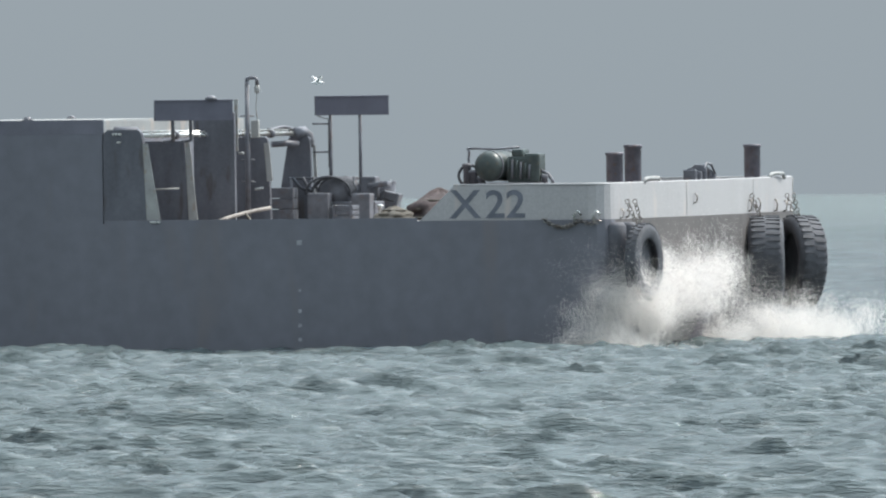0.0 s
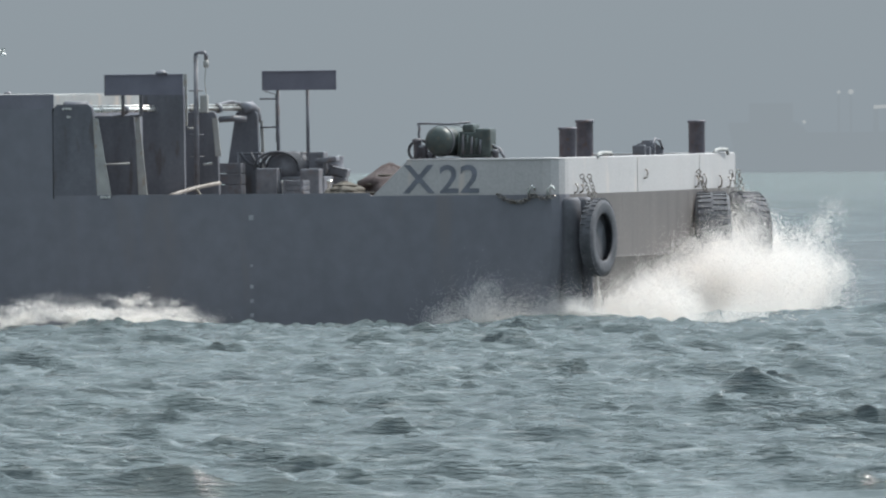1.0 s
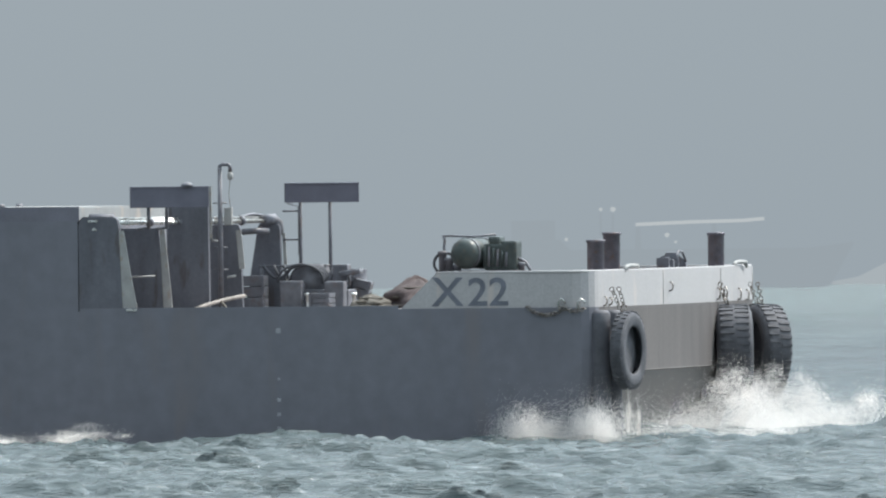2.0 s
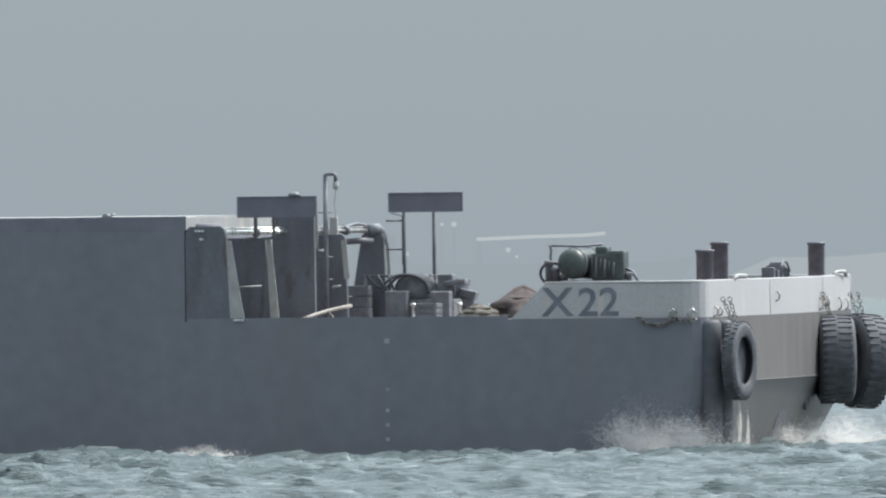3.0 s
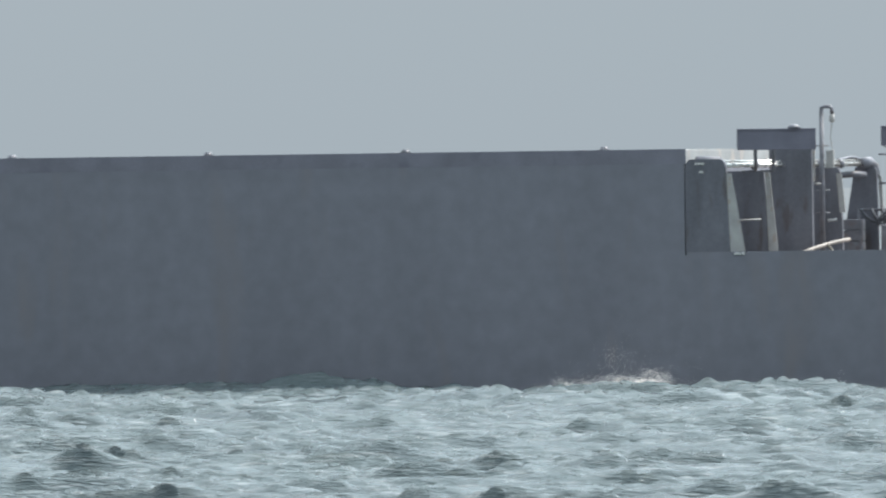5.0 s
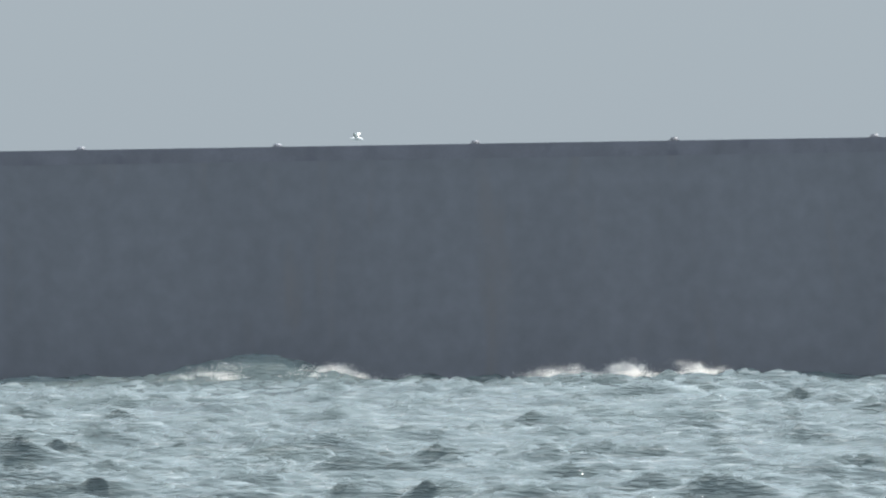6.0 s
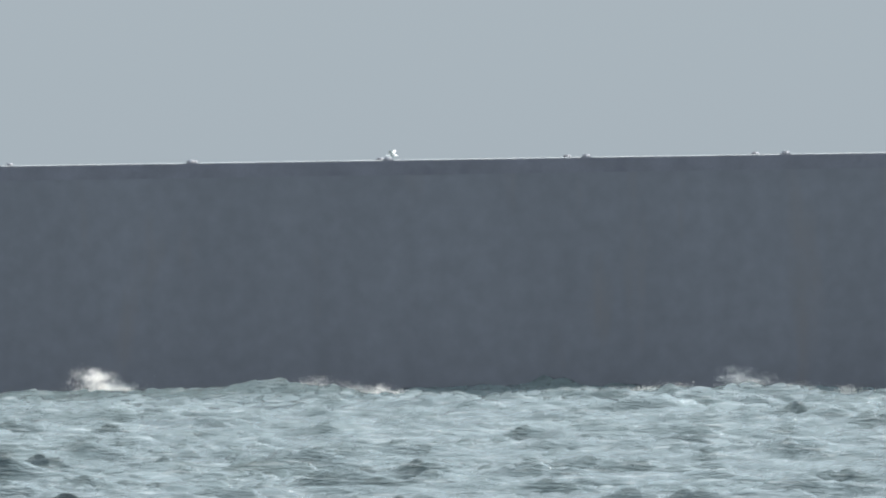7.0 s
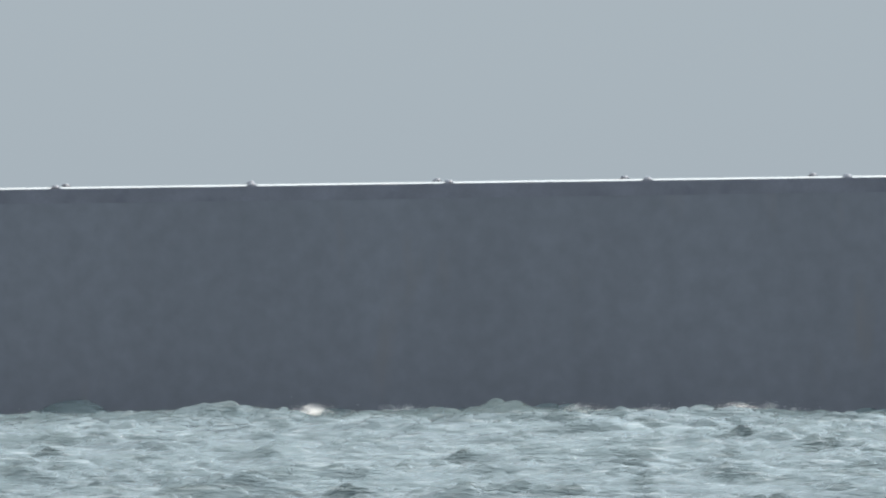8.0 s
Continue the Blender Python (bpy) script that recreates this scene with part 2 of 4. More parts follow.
    far_tint.inputs["B"].default_value = (0.2, 0.26, 0.24, 1)
    l.new(out.outputs[0], far_tint.inputs["Factor"]), l.new(mix.outputs["Result"], far_tint.inputs["A"])
    # pale flecks: foam, and highlights of the wave faces put into the colour
    fleck = n.new("ShaderNodeTexNoise")
    fleck.inputs["Scale"].default_value, fleck.inputs["Detail"].default_value, fleck.inputs["Roughness"].default_value = 3.6, 6, 0.62
    mf = n.new("ShaderNodeMapping")
    mf.inputs["Rotation"].default_value = (0, 0, -wind)
    mf.inputs["Scale"].default_value = (0.3, 0.6, 5.0)
    l.new(co_.outputs["Object"], mf.inputs[0])
    l.new(mf.outputs[0], fleck.inputs["Vector"])
    cut = n.new("ShaderNodeMapRange")
    cut.inputs[1].default_value, cut.inputs[2].default_value, cut.inputs[4].default_value = 0.53, 0.68, 0.26
    l.new(fleck.outputs[0], cut.inputs[0])
    foam = n.new("ShaderNodeMix")
    foam.data_type = "RGBA"
    foam.inputs["B"].default_value = (0.44, 0.46, 0.45, 1)
    l.new(cut.outputs[0], foam.inputs["Factor"]), l.new(far_tint.outputs["Result"], foam.inputs["A"])
    # ruffled lanes along the wind between slick ones
    mw = n.new("ShaderNodeMapping")
    mw.inputs["Rotation"].default_value = (0, 0, -wind)
    mw.inputs["Scale"].default_value = (0.1, 1.0, 1.0)
    l.new(co_.outputs["Object"], mw.inputs[0])
    row = n.new("ShaderNodeTexNoise")
    row.inputs["Scale"].default_value, row.inputs["Detail"].default_value, row.inputs["Roughness"].default_value = 1.3, 2, 0.5
    l.new(mw.outputs[0], row.inputs["Vector"])
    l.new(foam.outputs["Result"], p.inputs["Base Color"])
    ruff = n.new("ShaderNodeMapRange")
    ruff.inputs[1].default_value, ruff.inputs[2].default_value = 0.35, 0.65
    ruff.inputs[3].default_value, ruff.inputs[4].default_value = 0.04, 0.12
    l.new(row.outputs[0], ruff.inputs[0]), l.new(ruff.outputs[0], p.inputs["Roughness"])
    r1, r2 = n.new("ShaderNodeTexNoise"), n.new("ShaderNodeTexNoise")
    r1.inputs["Scale"].default_value, r1.inputs["Detail"].default_value = 4.0, 7
    r2.inputs["Scale"].default_value, r2.inputs["Detail"].default_value = 13.0, 5
    b1, b2 = n.new("ShaderNodeBump"), n.new("ShaderNodeBump")
    b1.inputs["Strength"].default_value, b1.inputs["Distance"].default_value = 1.0, 0.065
    b2.inputs["Strength"].default_value, b2.inputs["Distance"].default_value = 0.8, 0.012
    for r, b in ((r1, b1), (r2, b2)):
        l.new(mp.outputs[0], r.inputs["Vector"])
        l.new(r.outputs[0], b.inputs["Height"])
    l.new(b1.outputs[0], b2.inputs["Normal"])
    l.new(b2.outputs[0], p.inputs["Normal"])
    me.materials.append(m)
    return tagged(new("water", me), "choppy grey-green sea with short wind waves", "sea", kind="structure")


SEA = sea()


def side_sea(t, x, y, half, high, seed):
    """A single steep sea that heaps up beside the barge, passes and sinks again."""
    xs, ys = np.linspace(-2.2 * half, 2.2 * half, 110), np.linspace(-2.6, 2.6, 44)
    X, Y = np.meshgrid(xs, ys)
    rng = np.random.default_rng(seed)
    Z = (high + 0.25) * np.exp(-(X / half) ** 2 * (1 + 0.25 * np.sign(X)) - ((Y + 0.12 * X) / 1.15) ** 2) - 0.25
    for i in range(26):
        lam = 0.3 * 6.0 ** rng.random()
        th, k = -1.7 + rng.normal(0, 0.6), 2 * math.pi / lam
        Z += 0.06 / k * np.cos(k * math.cos(th) * X + k * math.sin(th) * Y + rng.random() * 6.283)
    ny, nx = X.shape
    idx = np.arange(ny * nx).reshape(ny, nx)
    quads = np.stack([idx[:-1, :-1], idx[:-1, 1:], idx[1:, 1:], idx[1:, :-1]], -1).reshape(-1, 4)
    me = bpy.data.meshes.new("wave_crest")
    me.from_pydata(np.stack([X, Y, Z], -1).reshape(-1, 3).tolist(), [], quads.tolist())
    me.polygons.foreach_set("use_smooth", np.ones(len(quads), dtype=bool))
    me.materials.append(SEA.data.materials[0])
    ob = tagged(new("wave_crest", me), "steep green sea heaping up beside the barge", "wave", kind="stuff")
    return ob, t, x, y


CRESTS = [side_sea(5.95, 3.8, 300.6, 2.4, 0.86, 3), side_sea(8.1, -1.1, 302.2, 1.3, 0.62, 5), side_sea(4.0, 8.0, 299.6, 2.6, 0.46, 8)]

# ---- the barge ----
HEADING, BEAM, LENGTH = 13.0, 18.5, 60.0
DECK_Z, TOP_Z = 3.07, 3.86
SHIP0, SPEED = Vector((11.969, 300.0, 0)), 6.1
# (seconds, heel, bow-up trim, heave)
SWAY = [(0.0, 0.4, 0.0, 0.0), (1.0, 0.3, 0.0, 0.0), (1.5, 0.32, 0.0, 0.02), (2.8, 0.38, 0.0, 0.1), (3.0, 0.38, 0.0, 0.1), (3.5, 0.32, 0.03, 0.08), (4.5, 0.22, 0.1, 0.0), (5.8, 0.02, 0.3, 0.0),
        (6.6, 0.06, 0.3, 0.0), (7.0, 0.34, 0.25, -0.02), (7.5, 0.46, 0.2, -0.04), (8.0, 0.48, 0.2, -0.05)]


def ship(t):
    a = radians(HEADING)
    o = SHIP0 + Vector((math.cos(a), -math.sin(a), 0)) * SPEED * (t - 2.9)
    heel, trim, heave = (float(np.interp(t, [h[0] for h in SWAY], [h[k] for h in SWAY])) for k in (1, 2, 3))
    # she falls off a little to starboard
    yaw = float(np.interp(t, [0.0, 4.5], [0.0, 0.56]))
    return pose(o.x, o.y, heave + 24 * math.sin(radians(trim)), heel, -trim, -HEADING - yaw)


def bow_x(y):
    """The bow's gentle bulge in plan."""
    return 0.12 + 0.45 * (1 - ((y - BEAM / 2) / (BEAM / 2)) ** 2)


def bow_line(inset=0.0, back=0.0, n=16, r=0.5):
    """The plan of the bow from the starboard turn to the port turn."""
    pts = []
    for i in range(5):
        t = math.pi / 2 * i / 4
        pts.append((bow_x(r) - r + (r - inset) * math.sin(t), r - (r - inset) * math.cos(t)))
    for i in range(1, n):
        y = r + (BEAM - 2 * r) * i / n
        pts.append((bow_x(y) - inset, y))
    for i in range(5):
        t = math.pi / 2 * (1 - i / 4)
        pts.append((bow_x(r) - r + (r - inset) * math.sin(t), BEAM - r + (r - inset) * math.cos(t)))
    # the forefoot rakes back further towards port
    return [(x - back * (0.3 + 0.7 * y / BEAM), y) for x, y in pts]


BARGE = thing("barge", 0, 0, 0, "long dark steel hopper barge with a white bow bulwark, under way", "barge")
RAKE = [(-1.6, 2.0), (0.0, 0.95), (1.0, 0.38), (1.62, 0.0), (DECK_Z, 0.0)]


def hull():
    line = {z: bow_line(back=b) for z, b in RAKE}
    for name, lo, hi, pick, material, label in (
            ("bow_plating", 3, 4, slice(4, -4), BOW, "weather-streaked grey bow plating"),
            ("bow_rake", 0, 3, slice(4, -4), UNDER, "wet plating of the raked forefoot, its shade painted in")):
        bm = BM()
        rings(bm, [[(x, y, RAKE[i][0]) for x, y in line[RAKE[i][0]][pick]] for i in range(lo, hi + 1)], closed=False, caps=False)
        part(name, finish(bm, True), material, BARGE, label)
    for name, port in (("starboard_side", False), ("port_side", True)):
        bm = BM()
        loops = []
        for z, b in RAKE:
            turn = line[z][:5] if not port else line[z][-5:][::-1]
            y = BEAM if port else 0.0
            tail = [(-LENGTH, y)] + [(x, y) for x in np.linspace(-LENGTH + 4, turn[0][0] - 1.0, 24)]
            loops.append([(x, yy, z) for x, yy in tail + turn])
        rings(bm, loops, closed=False, caps=False)
        part(name, finish(bm, False), HULL, BARGE, "blue-black painted steel side")
    bm = BM()
    rings(bm, [[(-LENGTH, 0, z), (-LENGTH, BEAM, z)] for z, _ in RAKE], closed=False, caps=False)
    part("stern_plate", bm, HULL, BARGE)
    bm = BM()
    edge = [(x, y) for x, y in bow_line(0.01)]
    outline = [(-LENGTH, 0.01)] + edge + [(-LENGTH, BEAM - 0.01)]
    rings(bm, [[(x, y, DECK_Z - 0.12) for x, y in outline], [(x, y, DECK_Z - 0.002) for x, y in outline]])
    part("deck", finish(bm), DECK, BARGE, "worn steel deck")
    # low upstand along the deck edge
    bm = BM()
    box(bm, -11.6, 0.003, DECK_Z - 0.004, -4.3, 0.02, DECK_Z + 0.07, 0.003)
    part("deck_edge_plate", finish(bm), HULL, BARGE)
    bm = BM()
    ln = [(x + 0.02, y, 1.62) for x, y in bow_line()[3:-3]]
    hose(bm, ln, 0.015)
    part("chine_bar", finish(bm, True), BOW, BARGE, "pale weld bar above the rake")
    # draught marks: a column of pale squares
    for z, s in ((2.55, 0.11), (1.5, 0.06), (1.02, 0.08), (0.7, 0.08), (0.38, 0.08)):
        bm = BM()
        box(bm, -7.05 - s / 2, -0.012, z, -7.05 + s / 2, 0.01, z + s, 0.004)
        part("draught_mark", bm, MARKS, BARGE, "small pale draught mark")


hull()


def bulwark():
    th = 0.07
    # starboard and port wings with a raked after end
    for y0 in (0.02, BEAM - 0.02 - th):
        bm = BM()
        xe = bow_x(0.5) - 0.5
        prism(bm, [(-4.24, DECK_Z), (xe, DECK_Z), (xe, TOP_Z), (-3.45, TOP_Z - 0.02)], y0, y0 + th)
        part("bulwark_wing", finish(bm), WHITE, BARGE, "white painted bulwark wing with a raked end")
    line_o, line_i = bow_line(0.02), bow_line(0.02 + th)
    cuts = [0, 3, 9, 15, 21, len(line_o) - 1]
    for a, b in zip(cuts, cuts[1:]):
        bm = BM()
        loops = []
        for i in range(a, b + 1):
            (xo, yo), (xi, yi) = line_o[i], line_i[i]
            loops.append([(xo, yo, DECK_Z), (xo, yo, TOP_Z), (xi, yi, TOP_Z), (xi, yi, DECK_Z)])
        rings(bm, loops)
        part("bulwark_panel", finish(bm), WHITE, BARGE)
    for i in (9, 15, 21):
        x, y = line_o[i]
        bm = BM()
        rod(bm, (x + 0.012, y, DECK_Z + 0.02), (x + 0.012, y, TOP_Z - 0.02), 0.008, sides=6)
        part("weld_seam", finish(bm, True), WHITE, BARGE)
    # cap rail
    bm = BM()
    hose(bm, [(-3.45, 0.055, TOP_Z)] + [(x - 0.03, y, TOP_Z + 0.005) for x, y in line_o] + [(-3.45, BEAM - 0.055, TOP_Z)], 0.03)
    part("cap_rail", finish(bm, True), WHITE, BARGE)
    # the mark painted on the wing
    for txt, x0, size in (("X", -3.52, 0.9), ("22", -2.72, 0.88)):
        cu = bpy.data.curves.new("mark", "FONT")
        cu.body, cu.size, cu.extrude, cu.offset = txt, size, 0.004, 0.012
        ob = new("mark", cu)
        bpy.context.view_layer.update()
        me = bpy.data.meshes.new_from_object(ob.evaluated_get(bpy.context.evaluated_depsgraph_get()))
        bpy.data.objects.remove(ob)
        me.materials.clear()
        me.materials.append(MARK)
        o = new("lettering", me)
        o.parent = BARGE
        o.matrix_basis = pose(x0, 0.014, DECK_Z + 0.06, 90, 0, 0) @ Matrix.Diagonal((1.08, 1, 1, 1))
        tagged(o, "dark painted letters")


bulwark()


def bollard(x, y, z0, z1, r):
    bm = BM()
    lathe(bm, [(r * 1.05, z0), (r * 1.05, z0 + 0.05), (r * 0.96, z0 + 0.07), (r * 0.96, z1 - 0.07), (r * 1.06, z1 - 0.06), (r * 1.08, z1 - 0.02), (r, z1)], 20, pose(x, y, 0))
    part("bollard", finish(bm, True), BITT, BARGE, "black steel bollard post")


def fairlead(x, y):
    bm = BM()
    hose(bm, [(x, y - 0.55, TOP_Z), (x + 0.02, y - 0.42, TOP_Z + 0.09), (x + 0.02, y, TOP_Z + 0.11), (x + 0.02, y + 0.8, TOP_Z + 0.1), (x, y + 1.0, TOP_Z)], 0.045)
    part("fairlead", finish(bm, True), PALEPOST, BARGE, "pale steel fairlead on the bulwark rail")


def corner_fender():
    """A thick rubber roll down the starboard turn of the bow."""
    for x, y, r in ((0.2, 0.42, 0.24), (0.42, 0.78, 0.2)):
        bm = BM()
        lathe(bm, [(r * 0.7, -0.9), (r, -0.8), (r * 1.03, 0.6), (r, 1.6), (r * 1.04, 2.6), (r, 2.92), (r * 0.7, 3.0)], 18, pose(x, y, 0))
        part("corner_fender", finish(bm, True), HULLRUB, BARGE, "dark rubber corner fender")


corner_fender()
bollard(-0.3, 2.4, DECK_Z, 4.56, 0.2)
bollard(-0.27, 4.0, DECK_Z, 4.72, 0.2)
bollard(-0.1, 15.0, DECK_Z, 4.66, 0.2)
def rail_hook(y, z, h):
    """A small welded bracket on the outside of the bow bulwark."""
    x = bow_x(y) - 0.02
    bm = BM()
    hose(bm, [(x, y, z), (x + 0.07, y, z + 0.02), (x + 0.09, y, z + h * 0.6), (x + 0.05, y + 0.05, z + h), (x, y + 0.1, z + h)], 0.02, 8)
    part("rail_hook", finish(bm, True), CHAIN, BARGE, "small bright welded hook")


for y, z, h in ((0.9, DECK_Z + 0.02, 0.2), (1.3, DECK_Z + 0.03, 0.16), (6.6, DECK_Z + 0.3, 0.2), (12.0, DECK_Z + 0.05, 0.26), (13.0, DECK_Z + 0.05, 0.28), (15.2, DECK_Z + 0.02, 0.26), (16.6, DECK_Z, 0.24)):
    rail_hook(y, z, h)


def hawse_pipe(y, z):
    x = bow_x(y) - 0.38 * (0.3 + 0.7 * y / BEAM) + 0.02
    bm = BM()
    lathe(bm, [(0.2, -0.05), (0.24, 0.0), (0.22, 0.05), (0.16, 0.05), (0.13, 0.0), (0.15, -0.05)], 20, pose(x, y, z, 0, 100, 0), closed=True)
    part("hawse_pipe", finish(bm, True), BITT, BARGE, "dark round hawse pipe rim")
    # a dark disc stands for the shade within the pipe
    bm = BM()
    lathe(bm, [(0.14, -0.02), (0.14, 0.0)], 20, pose(x, y, z, 0, 100, 0))
    part("hawse_shade_disc", finish(bm), RUBBER, BARGE)


hawse_pipe(11.5, 1.05)


def rake_mark(y, w, z0, z1):
    """A dark painted mark with a rounded head, low on the raked forefoot."""
    bm = BM()
    loops = []
    for z, half in ((z0, 1.25), (z0 + 0.12, 1.2), (z0 + 0.16, 1.0), (z1 - 0.2, 1.0), (z1 - 0.08, 0.8), (z1, 0.3)):
        back = float(np.interp(z, [r[0] for r in RAKE], [r[1] for r in RAKE]))
        x = bow_x(y) - back * (0.3 + 0.7 * y / BEAM)
        loops.append([(x - 0.02, y - w * half, z), (x + 0.03, y - w * half, z), (x + 0.03, y + w * half, z), (x - 0.02, y + w * half, z)])
    rings(bm, loops)
    part("rake_mark", finish(bm), BITT, BARGE, "dark rounded mark on the forefoot")


rake_mark(8.6, 0.62, 0.2, 0.86)
fairlead(bow_x(3) - 0.06, 3.2)
fairlead(bow_x(15) - 0.06, 15.4)


def hold():
    """The cargo hold: coaming walls, arched covers and their lugs."""
    x1, y0, y1 = -11.65, 0.012, BEAM - 0.012
    for yy, xe in ((y0, x1), (y1 - 0.15, x1 - 4.5)):
        bm = BM()
        box(bm, -LENGTH + 1, yy, DECK_Z - 0.002, xe, yy + 0.15, 5.1)
        part("coaming_wall", bm, HULL, BARGE, "dark slate hold coaming wall")
    # the fore end, cut off slantwise on the port side
    for (xa, ya), (xb, yb) in (((x1, y0 + 0.16), (x1, 12.0)), ((x1, 12.004), (x1 - 4.4, y1 - 0.16))):
        bm = BM()
        rings(bm, [[(xa - 0.15, ya, z), (xa - 0.002, ya, z), (xb - 0.002, yb, z), (xb - 0.15, yb, z)] for z in (DECK_Z - 0.002, 5.08)])
        part("coaming_end", finish(bm), COAM, BARGE)
    step = 4.509
    xs = -13.52
    for i in range(10):
        xa = xs + 1.9 - step * i - 0.02
        xb = xa - step + 0.04
        bm = BM()
        outline = [(0.03, 5.1), (0.03, 5.38), (0.12, 5.41)]
        outline += [(y, 5.41 + 0.03 * (1 - ((y - BEAM / 2) / (BEAM / 2 - 0.12)) ** 2)) for y in np.linspace(1.5, BEAM - 1.5, 12)]
        outline += [(BEAM - 0.12, 5.41), (BEAM - 0.03, 5.38), (BEAM - 0.03, 5.1)]
        rings(bm, [[(xb, y, z) for y, z in outline], [(xa, y, z) for y, z in outline]])
        if i == 0:
            for v in bm.verts:
                if v.co.x > xa - 0.01:
                    v.co.y = 0.03 + (v.co.y - 0.03) * 0.65
        cov = part("hatch_cover", finish(bm), COVER, BARGE, "pale arched steel hold cover")
        bm = BM()
        box(bm, xb - 0.028, 0.009, 5.098, xa + 0.028, 0.028, 5.425, 0.002)
        part("cover_edge", bm, EDGE, cov, "slate painted edge plate")
        if i == 0:
            bm = BM()
            box(bm, xa + 0.004, 0.04, 5.1, xa + 0.03, 11.9, 5.4, 0.008)
            part("cover_end", bm, COVER, cov, "pale end plate")
        for y in ((0.5,) if i == 0 else (0.5, BEAM - 0.5)):
            bm = BM()
            xc = xa - 1.9 + (0 if y < 5 else 0.45)
            lathe(bm, [(0.1, 5.39), (0.1, 5.46), (0.07, 5.5), (0.03, 5.505)], 12, pose(xc, y, 0))
            box(bm, xc - 0.13, y - 0.03, 5.39, xc + 0.13, y + 0.03, 5.44, 0.01)
            part("lifting_lug", finish(bm), DARK, cov, "dark lifting lug")


hold()


# ---- things on the fore deck ----
def tyre(x, y, z, rz, ry=0, scale=1.0, wide=1.0):
    ob = thing("tyre_fender", x, y, z, "large worn black tyre hung on chains as a bow fender", "tyre", "bow tyres", 0, ry, rz)
    bm = BM()
    # carcass: an open ring, turned round the ship's length
    prof = [(0.52, -0.14), (0.56, -0.18), (0.74, -0.2), (0.83, -0.17), (0.86, -0.11), (0.86, 0.11), (0.83, 0.17), (0.74, 0.2), (0.56, 0.18), (0.52, 0.14), (0.6, 0.14), (0.78, 0.1), (0.78, -0.1), (0.6, -0.14)]
    lathe(bm, [(a * scale, b * scale * wide) for a, b in prof], 40, pose(0, 0, 0, 0, 90, 0), closed=True)
    part("carcass", finish(bm, True), RUBBER, ob)
    bm = BM()
    for i in range(36):
        a = 2 * math.pi * i / 36
        for side in (-1, 1):
            box(bm, 0.02 * side if side > 0 else -0.16 * scale * wide, -0.035, 0.845 * scale, 0.16 * scale * wide if side > 0 else -0.02, 0.035, 0.876 * scale, 0,
                pose(0, 0, 0, math.degrees(a) + 2.5 * side))
    part("tread", finish(bm), RUBBER, ob, "blocky worn tread")
    # added dark disc that stands for the shade inside the tyre
    bm = BM()
    lathe(bm, [(0.62 * scale, -0.1 * wide), (0.62 * scale, -0.04 * wide)], 28, pose(0, 0, 0, 0, 90, 0))
    part("hole_shade_disc", finish(bm), RUBBER, ob, "dark disc added for the shade in the tyre hole")
    for side in (-1, 1):
        bm = BM()
        for i in range(9):
            p = Vector((-0.05 - 0.03 * i, 0.1 * side + 0.05 * side * i / 3, 0.72 * scale + 0.08 * i))
            lathe(bm, [(0.062, 0.0), (0.05, 0.016), (0.038, 0.0), (0.05, -0.016)], 10,
                  Matrix.Translation(p) @ pose(0, 0, 0, 90 if i % 2 else 0, 80 if i % 2 else 90, 12 * i), closed=True)
        part("chain", finish(bm, True), CHAIN, ob, "short galvanised chain")
    return ob


tyre(0.84, 0.42, 2.1, -8, 0, 1.0, 0.8)
tyre(0.8, 12.4, 1.98, 15, 0, 1.18, 1.8)
tyre(0.85, 15.7, 1.88, 34, 3, 1.26, 1.4)


def corner_chain():
    ob = thing("mooring_chain", 0, 0, 0, "slack rusty chain looped along the bow corner", "chain")
    for k, (xa, xb, drop) in enumerate(((-1.35, -0.55, 0.16), (-0.55, -0.05, 0.08))):
        bm = BM()
        n = 18 if k == 0 else 9
        for i in range(n):
            t = i / (n - 1)
            p = Vector((xa + (xb - xa) * t, -0.05, DECK_Z + 0.02 - drop * 4 * t * (1 - t) - 0.05 * t))
            lathe(bm, [(0.055, 0.0), (0.043, 0.016), (0.03, 0.0), (0.043, -0.016)], 10, Matrix.Translation(p) @ pose(0, 0, 0, 90 * (i % 2), 20 * math.sin(i), 30), closed=True)
        part("chain_run", finish(bm, True), CHAIN, ob)
    for x in (-0.62, -0.18):
        bm = BM()
        hose(bm, [(x, -0.06, DECK_Z - 0.05), (x - 0.02, -0.1, DECK_Z + 0.1), (x + 0.06, -0.08, DECK_Z + 0.2), (x + 0.14, -0.04, DECK_Z + 0.1)], 0.03)
        part("shackle", finish(bm, True), STEEL, ob, "bright worn shackle")


corner_chain()


